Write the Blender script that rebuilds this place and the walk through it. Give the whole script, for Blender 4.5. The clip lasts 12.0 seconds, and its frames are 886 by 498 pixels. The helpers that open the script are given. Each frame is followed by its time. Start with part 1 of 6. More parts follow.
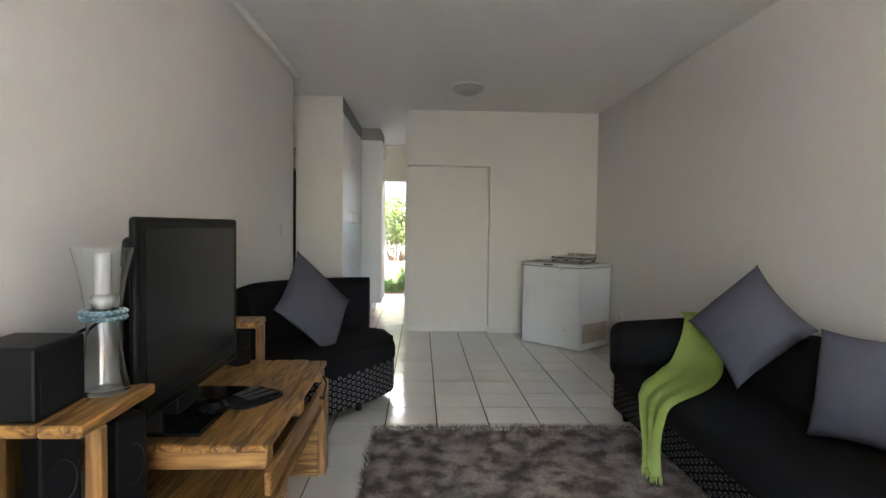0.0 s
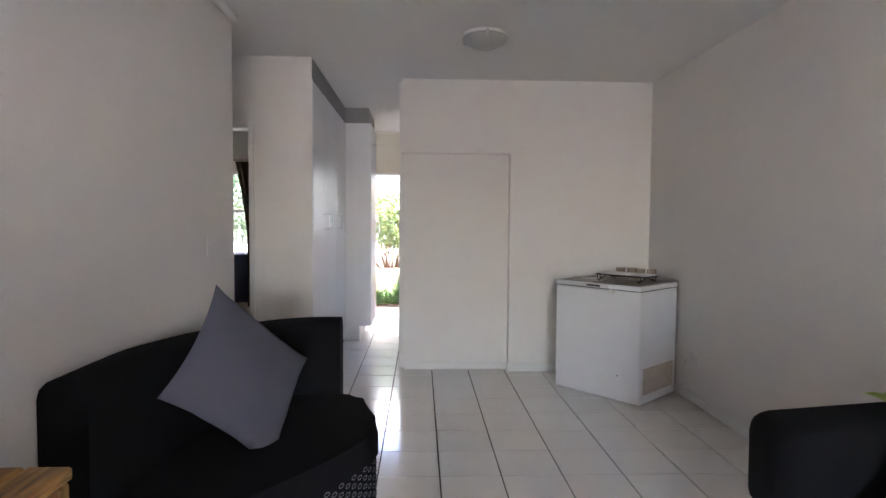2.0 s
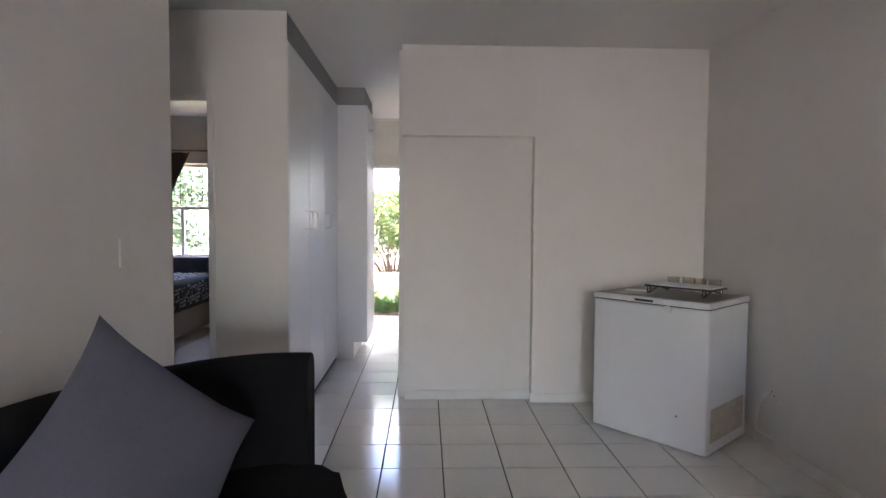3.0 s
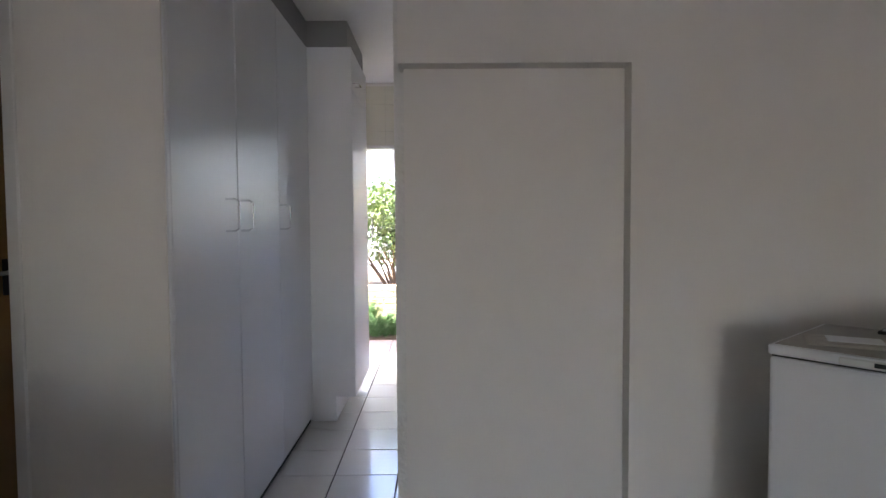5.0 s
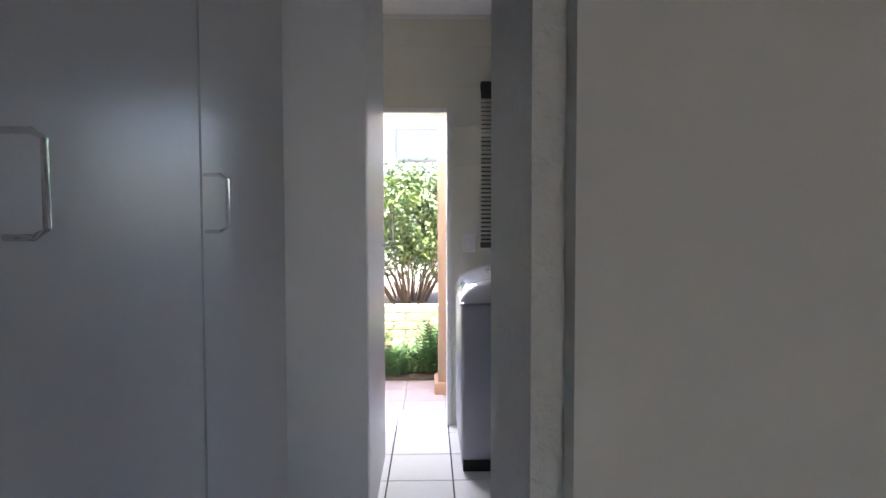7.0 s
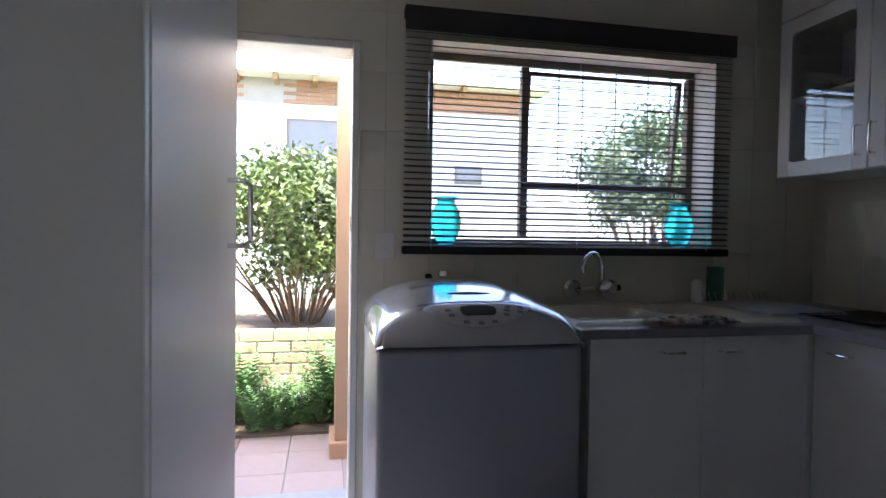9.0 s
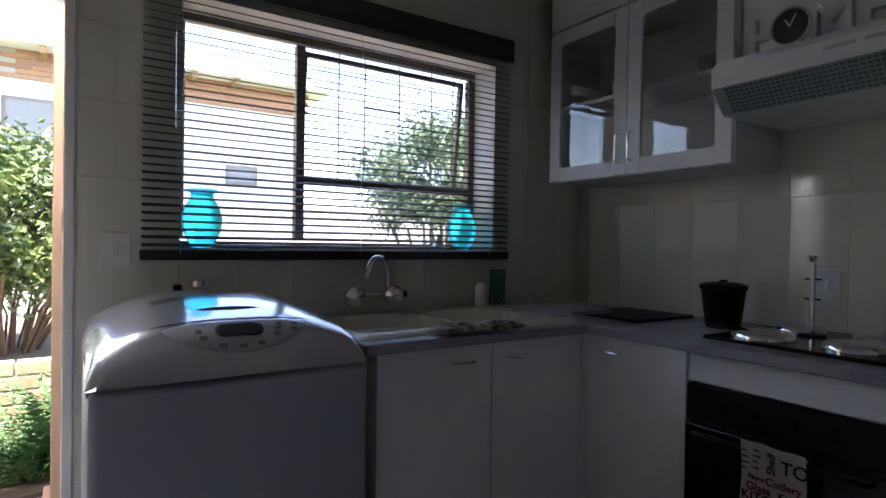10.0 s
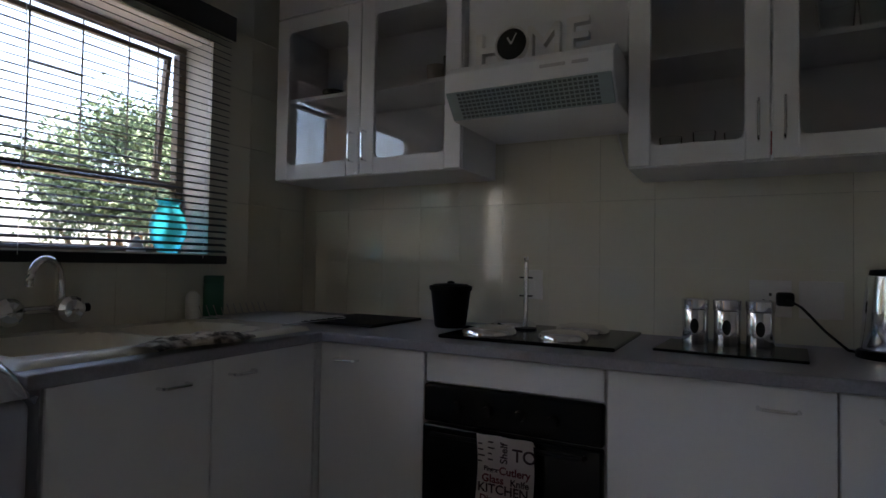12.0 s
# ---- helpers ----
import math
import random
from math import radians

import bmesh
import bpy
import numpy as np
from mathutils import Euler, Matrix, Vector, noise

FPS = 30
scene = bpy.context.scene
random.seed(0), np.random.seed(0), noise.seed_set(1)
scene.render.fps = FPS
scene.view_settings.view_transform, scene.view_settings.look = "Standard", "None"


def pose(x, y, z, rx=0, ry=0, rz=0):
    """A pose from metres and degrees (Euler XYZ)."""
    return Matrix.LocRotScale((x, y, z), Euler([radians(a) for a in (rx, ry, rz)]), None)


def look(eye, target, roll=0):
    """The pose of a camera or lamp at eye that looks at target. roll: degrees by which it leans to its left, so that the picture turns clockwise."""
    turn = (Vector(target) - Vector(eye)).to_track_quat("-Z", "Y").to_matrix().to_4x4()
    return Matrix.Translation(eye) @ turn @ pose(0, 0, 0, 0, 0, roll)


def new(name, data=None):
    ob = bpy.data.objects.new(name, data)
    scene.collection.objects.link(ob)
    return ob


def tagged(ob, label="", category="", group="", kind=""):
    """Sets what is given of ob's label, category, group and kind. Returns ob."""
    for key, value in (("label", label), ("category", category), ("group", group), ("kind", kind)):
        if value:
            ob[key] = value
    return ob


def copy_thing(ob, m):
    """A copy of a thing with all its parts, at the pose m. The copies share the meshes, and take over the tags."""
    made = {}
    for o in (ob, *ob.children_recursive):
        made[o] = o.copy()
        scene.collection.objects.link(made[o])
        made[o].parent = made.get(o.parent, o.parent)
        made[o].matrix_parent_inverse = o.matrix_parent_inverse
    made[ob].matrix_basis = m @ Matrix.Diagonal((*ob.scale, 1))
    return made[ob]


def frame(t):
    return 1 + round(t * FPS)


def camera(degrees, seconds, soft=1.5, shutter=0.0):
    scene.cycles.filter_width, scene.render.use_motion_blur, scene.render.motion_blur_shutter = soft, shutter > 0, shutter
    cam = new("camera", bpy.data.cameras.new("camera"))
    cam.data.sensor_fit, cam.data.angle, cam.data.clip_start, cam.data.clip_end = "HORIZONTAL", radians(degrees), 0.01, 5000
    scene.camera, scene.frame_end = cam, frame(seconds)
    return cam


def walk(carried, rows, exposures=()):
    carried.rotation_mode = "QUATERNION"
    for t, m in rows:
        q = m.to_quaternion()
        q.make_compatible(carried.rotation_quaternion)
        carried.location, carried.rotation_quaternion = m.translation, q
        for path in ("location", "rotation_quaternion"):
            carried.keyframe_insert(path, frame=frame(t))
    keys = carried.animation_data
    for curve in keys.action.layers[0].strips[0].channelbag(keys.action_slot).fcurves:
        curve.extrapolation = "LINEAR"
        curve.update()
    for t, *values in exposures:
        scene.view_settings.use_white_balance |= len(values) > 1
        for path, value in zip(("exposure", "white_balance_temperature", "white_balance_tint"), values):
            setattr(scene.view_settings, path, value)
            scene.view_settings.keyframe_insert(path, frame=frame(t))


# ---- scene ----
cam = camera(75.9, 12.0)
PATH = [
    (0, (-0.021, -0.185, 1.24), (0.06, 1.812, 1.159), 0.8),
    (0.5, (-0.04, 0.158, 1.307), (0.045, 2.154, 1.22), 0.7),
    (1, (-0.05, 0.526, 1.318), (0.031, 2.523, 1.227), 0.5),
    (1.5, (-0.033, 0.92, 1.33), (0.045, 2.916, 1.234), 0.4),
    (2, (-0.008, 1.391, 1.332), (0.072, 3.387, 1.235), 0.4),
    (2.5, (-0.008, 1.855, 1.313), (0.067, 3.852, 1.218), 0.4),
    (3, (0.004, 2.3, 1.316), (0.064, 4.297, 1.22), 0.4),
    (5, (-0.013, 4.049, 1.283), (0.005, 6.047, 1.192), -0.4),
    (5.5, (-0.11, 4.462, 1.269), (-0.09, 6.46, 1.18), -0.6),
    (6, (-0.214, 4.87, 1.255), (-0.18, 6.868, 1.174), -0.5),
    (6.5, (-0.317, 5.313, 1.276), (-0.276, 7.31, 1.188), -0.2),
    (8.5, (-0.35, 6.747, 1.239), (-0.2434, 8.741, 1.168), 0.1),
    (9, (-0.33, 6.927, 1.216), (0.072, 8.886, 1.161), 0.9),
    (9.5, (-0.251, 7.097, 1.175), (0.497, 8.951, 1.156), 1.0),
    (10, (-0.215, 7.198, 1.198), (0.885, 8.868, 1.178), 0.9),
    (10.5, (-0.239, 7.285, 1.22), (1.144, 8.73, 1.196), 1.0),
    (11, (-0.197, 7.371, 1.166), (1.382, 8.598, 1.193), 1.4),
    (11.5, (-0.18, 7.394, 1.167), (1.5, 8.478, 1.198), 1.1),
    (12, (-0.135, 7.391, 1.142), (1.634, 8.324, 1.197), 1.0),
]
walk(cam, [(t, look(eye, target, roll)) for t, eye, target, roll in PATH],
     [(0, 4.66, 7150, 14), (1, 5.04, 6850, 21), (3, 4.68, 6700, 24), (5, 4.1, 6650, 22), (6.7, 3.75, 6500, 20), (8.5, 3.1, 6450, 20), (9.5, 3.1, 6450, 19), (11, 2.74, 7000, 19), (12, 2.95, 7150, 18)])

# ---- light ----
world = bpy.data.worlds.new("sky")
scene.world = world
world.use_nodes = True
SUN_EL, SUN_AZ = 80.0, 225.0
wn = world.node_tree.nodes
sky = wn.new("ShaderNodeTexSky")
sky.sky_type = "NISHITA"
sky.sun_disc = False
sky.sun_elevation = radians(SUN_EL)
sky.sun_rotation = radians(SUN_AZ)
world.node_tree.links.new(sky.outputs[0], wn["Background"].inputs[0])
wn["Background"].inputs[1].default_value = 0.15
sun_data = bpy.data.lights.new("sun", "SUN")
sun_data.energy = 5.0
sun_data.angle = radians(0.5)
sun_data.color = (1.0, 0.95, 0.87)
sun = new("sun", sun_data)
az = radians(SUN_AZ)
sun_dir = Vector((math.sin(az) * math.cos(radians(SUN_EL)), math.cos(az) * math.cos(radians(SUN_EL)), math.sin(radians(SUN_EL))))
sun.matrix_world = look(sun_dir * 30, (0, 0, 0))


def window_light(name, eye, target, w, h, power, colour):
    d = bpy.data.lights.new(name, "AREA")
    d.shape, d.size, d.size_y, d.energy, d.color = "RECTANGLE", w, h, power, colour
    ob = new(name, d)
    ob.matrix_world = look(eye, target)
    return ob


# daylight through the glazed front of the living room, behind the walk
window_light("front_daylight", (0.3, -3.15, 1.15), (0.4, 2, 1.1), 1.6, 1.8, 0.8, (0.98, 0.98, 1.0))
# added fill lamp, hidden outside above the back door lintel, brightens passage and floor
window_light("back_door_fill", (-0.48, 9.62, 2.16), (-0.45, 8.4, 1.15), 0.5, 0.24, 7.5, (0.95, 0.98, 1.0))

# ---- materials ----
def material(name, colour, rough=0.5, metal=0.0, vary=0.08, grain=25.0, bump=0.0, bump_scale=80.0, spec=0.5, per_object=0.0, colour2=None, mix_scale=3.0, coat=0.0, contrast=False):
    m = bpy.data.materials.new(name)
    m.use_nodes = True
    nt = m.node_tree
    b = nt.nodes["Principled BSDF"]
    b.inputs["Roughness"].default_value = rough
    b.inputs["Metallic"].default_value = metal
    b.inputs["Specular IOR Level"].default_value = spec
    b.inputs["Coat Weight"].default_value = coat
    co = nt.nodes.new("ShaderNodeTexCoord")
    n1 = nt.nodes.new("ShaderNodeTexNoise")
    n1.inputs["Scale"].default_value = grain
    n1.inputs["Detail"].default_value = 6
    n2 = nt.nodes.new("ShaderNodeTexNoise")
    n2.inputs["Scale"].default_value = mix_scale
    n2.inputs["Detail"].default_value = 4
    for n in (n1, n2):
        nt.links.new(co.outputs["Object"], n.inputs["Vector"])
    ramp = nt.nodes.new("ShaderNodeMix")
    ramp.data_type = "RGBA"
    c2 = colour2 or tuple(max(0, c * (1 - vary * 2)) for c in colour)
    ramp.inputs["A"].default_value = (*colour, 1)
    ramp.inputs["B"].default_value = (*c2, 1)
    if contrast:
        cr = nt.nodes.new("ShaderNodeMapRange")
        cr.inputs["From Min"].default_value, cr.inputs["From Max"].default_value = 0.4, 0.6
        nt.links.new(n2.outputs["Fac"], cr.inputs["Value"])
        nt.links.new(cr.outputs["Result"], ramp.inputs["Factor"])
    else:
        nt.links.new(n2.outputs["Fac"], ramp.inputs["Factor"])
    hsv = nt.nodes.new("ShaderNodeHueSaturation")
    mr = nt.nodes.new("ShaderNodeMapRange")
    mr.inputs["To Min"].default_value = 1 - vary
    mr.inputs["To Max"].default_value = 1 + vary
    nt.links.new(n1.outputs["Fac"], mr.inputs["Value"])
    val = mr.outputs["Result"]
    if per_object:
        info = nt.nodes.new("ShaderNodeObjectInfo")
        mo = nt.nodes.new("ShaderNodeMapRange")
        mo.inputs["To Min"].default_value = 1 - per_object
        mo.inputs["To Max"].default_value = 1 + per_object
        nt.links.new(info.outputs["Random"], mo.inputs["Value"])
        mul = nt.nodes.new("ShaderNodeMath")
        mul.operation = "MULTIPLY"
        nt.links.new(val, mul.inputs[0])
        nt.links.new(mo.outputs["Result"], mul.inputs[1])
        val = mul.outputs[0]
    nt.links.new(val, hsv.inputs["Value"])
    nt.links.new(ramp.outputs["Result"], hsv.inputs["Color"])
    nt.links.new(hsv.outputs["Color"], b.inputs["Base Color"])
    if bump:
        n3 = nt.nodes.new("ShaderNodeTexNoise")
        n3.inputs["Scale"].default_value = bump_scale
        n3.inputs["Detail"].default_value = 5
        nt.links.new(co.outputs["Object"], n3.inputs["Vector"])
        bp = nt.nodes.new("ShaderNodeBump")
        bp.inputs["Strength"].default_value = bump
        bp.inputs["Distance"].default_value = 0.01
        nt.links.new(n3.outputs["Fac"], bp.inputs["Height"])
        nt.links.new(bp.outputs["Normal"], b.inputs["Normal"])
    return m


def glass_material(name, colour=(1, 1, 1), rough=0.0, ior=1.45):
    m = bpy.data.materials.new(name)
    m.use_nodes = True
    b = m.node_tree.nodes["Principled BSDF"]
    b.inputs["Base Color"].default_value = (*colour, 1)
    b.inputs["Roughness"].default_value = rough
    b.inputs["Transmission Weight"].default_value = 1.0
    b.inputs["IOR"].default_value = ior
    return m


M_WALL = material("painted_plaster", (0.79, 0.762, 0.72), 0.65, vary=0.025, grain=9, bump=0.12, bump_scale=60, mix_scale=0.8)
M_CEIL = material("ceiling_paint", (0.82, 0.81, 0.78), 0.8, vary=0.02, grain=7, bump=0.08, bump_scale=40, mix_scale=0.6)
M_ROUGH = material("stippled_plaster", (0.78, 0.765, 0.73), 0.7, vary=0.05, grain=40, bump=0.9, bump_scale=38)
M_TILE = material("glazed_floor_tile", (0.8, 0.78, 0.74), 0.14, vary=0.03, grain=14, per_object=0.03, mix_scale=2.0, bump=0.03, bump_scale=12)
M_GROUT = material("dark_grout", (0.045, 0.036, 0.03), 0.9, vary=0.2, grain=60)
M_WTILE = material("glazed_wall_tile", (0.71, 0.69, 0.58), 0.07, vary=0.015, grain=10, per_object=0.004, bump=0.008, bump_scale=9)
M_WGROUT = material("pale_grout", (0.62, 0.6, 0.51), 0.9, vary=0.06, grain=60)
M_MELA = material("white_melamine", (0.78, 0.79, 0.8), 0.33, vary=0.015, grain=6, mix_scale=1.0)
# Near-black puts the shade behind door gaps into the colour; plinths share it.
M_GAP = material("gap_shade_and_plinth", (0.05, 0.05, 0.05), 0.9)
M_BULK = material("grey_bulkhead", (0.3, 0.3, 0.29), 0.8, vary=0.04)
M_TRIM = material("white_gloss_trim", (0.78, 0.77, 0.74), 0.3, vary=0.02)
M_CHROME = material("chrome", (0.78, 0.78, 0.8), 0.12, metal=1.0, vary=0.02)
M_STEEL = material("brushed_steel", (0.55, 0.55, 0.56), 0.28, metal=1.0, vary=0.05, grain=60)
M_BLACKF = material("black_fabric", (0.012, 0.012, 0.014), 0.95, vary=0.25, grain=150, bump=0.25, bump_scale=300, spec=0.15)
M_RING = material("ring_thread", (0.2, 0.2, 0.21), 0.9, vary=0.15, grain=120)
M_GREYC = material("grey_cotton", (0.115, 0.115, 0.145), 0.95, vary=0.08, grain=90, bump=0.3, bump_scale=260, spec=0.2)
M_LIME = material("lime_knit", (0.66, 0.84, 0.26), 0.95, vary=0.12, grain=120, bump=0.5, bump_scale=220, spec=0.2)
M_BPLAST = material("black_plastic", (0.009, 0.009, 0.0095), 0.45, vary=0.1, spec=0.1)
M_SCREEN = material("dark_screen", (0.005, 0.006, 0.006), 0.2, vary=0.05, spec=0.16)
M_WHITEP = material("white_enamel", (0.78, 0.79, 0.8), 0.28, vary=0.02, grain=5, mix_scale=1.5)
M_RUST = material("rust_stains", (0.66, 0.64, 0.6), 0.6, vary=0.25, grain=20, colour2=(0.42, 0.33, 0.23), mix_scale=9)
M_WPLAST = material("white_plastic", (0.75, 0.74, 0.71), 0.4, vary=0.02)
M_SILVER = material("silver_plastic", (0.6, 0.61, 0.66), 0.2, metal=0.8, vary=0.03, grain=8, coat=1.0)
M_SILVERB = material("grey_enamel", (0.37, 0.38, 0.43), 0.38, metal=0.3, vary=0.03, grain=8)
M_WTOP = material("grey_laminate", (0.29, 0.29, 0.32), 0.35, vary=0.2, grain=140, colour2=(0.2, 0.2, 0.225), mix_scale=60)
M_CREAM = material("cream_enamel", (0.76, 0.73, 0.62), 0.25, vary=0.03)
M_BLIND = material("black_aluminium", (0.03, 0.027, 0.03), 0.5, vary=0.15)
M_TEAL = glass_material("turquoise_glass", (0.02, 0.56, 0.72), 0.35, 1.2)
M_GREEN = material("green_plastic", (0.02, 0.16, 0.09), 0.3, vary=0.08)
M_BROWNF = material("brown_window_frame", (0.2, 0.16, 0.125), 0.5, vary=0.1)
M_PEACH = material("peach_wall_paint", (0.33, 0.2, 0.115), 0.8, vary=0.06, grain=12, bump=0.15)
M_PAVE = material("pink_paving", (0.4, 0.295, 0.255), 0.7, vary=0.07, grain=18, per_object=0.05, bump=0.12)
M_CONC = material("concrete", (0.36, 0.36, 0.36), 0.85, vary=0.12, grain=30, bump=0.2)
M_YBRICK = material("yellow_brick", (0.56, 0.46, 0.28), 0.85, vary=0.12, grain=25, per_object=0.14, bump=0.25)
M_RBRICK = material("red_brick", (0.4, 0.22, 0.13), 0.85, vary=0.12, grain=25, per_object=0.15, bump=0.25)
M_MORTAR = material("mortar", (0.42, 0.4, 0.36), 0.95, vary=0.1)
M_SOIL = material("garden_soil", (0.14, 0.1, 0.065), 0.95, vary=0.25, grain=18, bump=0.6, bump_scale=30)
M_GRASS = material("lawn", (0.1, 0.15, 0.05), 0.95, vary=0.3, grain=30, bump=0.5)
M_LEAF = material("shrub_leaf", (0.07, 0.125, 0.035), 0.3, vary=0.3, grain=9, per_object=0.1, colour2=(0.13, 0.17, 0.05), mix_scale=6)
M_FERN = material("fern_leaf", (0.04, 0.1, 0.03), 0.5, vary=0.3, grain=12, colour2=(0.075, 0.16, 0.045), mix_scale=7)
M_TREE = material("tree_leaf", (0.07, 0.12, 0.06), 0.55, vary=0.3, grain=6, colour2=(0.11, 0.16, 0.08), mix_scale=3)
M_BARK = material("bark", (0.2, 0.13, 0.08), 0.9, vary=0.25, grain=30, bump=0.6, bump_scale=60)
M_WHITEW = material("white_house_wall", (0.72, 0.69, 0.63), 0.85, vary=0.04, grain=4)
M_DOORW = material("varnished_door", (0.36, 0.22, 0.09), 0.45, vary=0.1, grain=14, colour2=(0.28, 0.16, 0.06), mix_scale=4)
M_BROWNC = material("brown_curtain", (0.1, 0.075, 0.05), 0.95, vary=0.15, grain=50, bump=0.2)
M_BEDW = material("warm_wall_paint", (0.6, 0.44, 0.28), 0.7, vary=0.04, grain=8)
M_BLACK = material("matt_black", (0.01, 0.01, 0.011), 0.5, vary=0.1)
M_HOODF = material("hood_filter", (0.3, 0.37, 0.36), 0.5, vary=0.05)
M_DARKG = material("dark_grille", (0.03, 0.035, 0.035), 0.7)
M_SLOT = material("filter_slots", (0.11, 0.135, 0.135), 0.7)
M_DUVET = material("dark_printed_cotton", (0.05, 0.05, 0.055), 0.95, vary=0.2, grain=30, bump=0.25, bump_scale=12)
M_PRINT = material("pale_print", (0.55, 0.55, 0.54), 0.9, vary=0.1)
M_BEDB = material("beige_bed_base", (0.4, 0.34, 0.28), 0.9, vary=0.06)
M_BLUEC = material("blue_grey_curtain", (0.07, 0.08, 0.12), 0.95, vary=0.15, grain=30)
M_GLASS = glass_material("window_glass")
M_CLEAR = glass_material("clear_glass", (0.97, 1, 1))
M_OPAL = material("frosted_glass_lamp", (0.4, 0.39, 0.37), 0.35, vary=0.03)
M_PAPER = material("printed_paper", (0.6, 0.56, 0.5), 0.8, vary=0.2, grain=30)
M_TOWEL = material("printed_tea_towel", (0.74, 0.68, 0.64), 0.95, vary=0.06, grain=80, bump=0.2)
M_TOWELINK = material("dark_towel_print", (0.035, 0.012, 0.015), 0.95)
M_REDP = material("red_plastic", (0.35, 0.02, 0.02), 0.35)
M_CLOTH = material("patterned_dishcloth", (0.5, 0.46, 0.4), 0.95, contrast=True, colour2=(0.04, 0.035, 0.03), mix_scale=30, vary=0.4, grain=25, bump=0.4, bump_scale=60)


def wood_material(name, dark, light, along="Y"):
    m = bpy.data.materials.new(name)
    m.use_nodes = True
    nt = m.node_tree
    b = nt.nodes["Principled BSDF"]
    co = nt.nodes.new("ShaderNodeTexCoord")
    info = nt.nodes.new("ShaderNodeObjectInfo")
    add = nt.nodes.new("ShaderNodeVectorMath")
    add.operation = "ADD"
    mp = nt.nodes.new("ShaderNodeMapping")
    mp.inputs["Scale"].default_value = {"X": (1.2, 14, 14), "Y": (14, 1.2, 14), "Z": (14, 14, 1.2)}[along]
    n1 = nt.nodes.new("ShaderNodeTexNoise")
    n1.inputs["Scale"].default_value = 2.1
    n1.inputs["Detail"].default_value = 9
    n1.inputs["Distortion"].default_value = 2.0
    rp = nt.nodes.new("ShaderNodeValToRGB")
    rp.color_ramp.elements[0].position, rp.color_ramp.elements[0].color = 0.3, (*dark, 1)
    rp.color_ramp.elements[1].position, rp.color_ramp.elements[1].color = 0.68, (*light, 1)
    n2 = nt.nodes.new("ShaderNodeTexNoise")
    n2.inputs["Scale"].default_value = 5.0
    kn = nt.nodes.new("ShaderNodeValToRGB")
    kn.color_ramp.elements[0].position, kn.color_ramp.elements[0].color = 0.62, (1, 1, 1, 1)
    kn.color_ramp.elements[1].position, kn.color_ramp.elements[1].color = 0.75, (0.35, 0.25, 0.18, 1)
    mx = nt.nodes.new("ShaderNodeMix")
    mx.data_type, mx.blend_type = "RGBA", "MULTIPLY"
    mx.inputs["Factor"].default_value = 0.8
    bp = nt.nodes.new("ShaderNodeBump")
    bp.inputs["Strength"].default_value = 0.35
    bp.inputs["Distance"].default_value = 0.004
    nt.links.new(co.outputs["Object"], add.inputs[0])
    nt.links.new(info.outputs["Random"], add.inputs[1])
    nt.links.new(add.outputs[0], mp.inputs["Vector"])
    nt.links.new(mp.outputs[0], n1.inputs["Vector"])
    nt.links.new(add.outputs[0], n2.inputs["Vector"])
    nt.links.new(n1.outputs["Fac"], rp.inputs["Fac"])
    nt.links.new(n2.outputs["Fac"], kn.inputs["Fac"])
    nt.links.new(rp.outputs["Color"], mx.inputs["A"])
    nt.links.new(kn.outputs["Color"], mx.inputs["B"])
    nt.links.new(mx.outputs["Result"], b.inputs["Base Color"])
    nt.links.new(n1.outputs["Fac"], bp.inputs["Height"])
    nt.links.new(bp.outputs["Normal"], b.inputs["Normal"])
    b.inputs["Roughness"].default_value = 0.45
    return m


M_PINE = wood_material("rough_pine_along_y", (0.075, 0.028, 0.008), (0.46, 0.235, 0.065), "Y")
M_PINEX = wood_material("rough_pine_along_x", (0.1, 0.04, 0.011), (0.5, 0.27, 0.085), "X")
M_PINEZ = wood_material("rough_pine_upright", (0.1, 0.042, 0.012), (0.33, 0.17, 0.055), "Z")


# ---- mesh helpers ----
def bx(bm, x0, x1, y0, y1, z0, z1, bevel=0.0, seg=1, m=None):
    vs = bmesh.ops.create_cube(bm, size=1)["verts"]
    for v in vs:
        v.co = ((x0 + x1) / 2 + v.co.x * (x1 - x0), (y0 + y1) / 2 + v.co.y * (y1 - y0), (z0 + z1) / 2 + v.co.z * (z1 - z0))
    if bevel:
        es = list({e for v in vs for e in v.link_edges})
        vs = [v for v in bmesh.ops.bevel(bm, geom=es, offset=bevel, segments=seg, profile=0.5, affect="EDGES")["verts"]]
    if m is not None:
        done = {v for v in vs}
        for f in {f for v in vs for f in v.link_faces}:
            done.update(f.verts)
        bmesh.ops.transform(bm, matrix=m, verts=list(done))


def box(x0, x1, y0, y1, z0, z1, bevel=0.0, seg=1):
    bm = bmesh.new()
    bx(bm, x0, x1, y0, y1, z0, z1, bevel, seg)
    return bm


def lathe(profile, segments=28):
    """A turned shape from (radius, height) pairs, round z."""
    bm = bmesh.new()
    rings = []
    for r, z in profile:
        if r < 1e-5:
            rings.append([bm.verts.new((0, 0, z))])
        else:
            rings.append([bm.verts.new((r * math.cos(2 * math.pi * i / segments), r * math.sin(2 * math.pi * i / segments), z)) for i in range(segments)])
    for a, b in zip(rings, rings[1:]):
        for i in range(segments):
            j = (i + 1) % segments
            if len(a) == 1 and len(b) > 1:
                bm.faces.new((a[0], b[j], b[i]))
            elif len(b) == 1 and len(a) > 1:
                bm.faces.new((a[i], a[j], b[0]))
            elif len(a) > 1:
                bm.faces.new((a[i], a[j], b[j], b[i]))
    bmesh.ops.recalc_face_normals(bm, faces=bm.faces)
    return bm


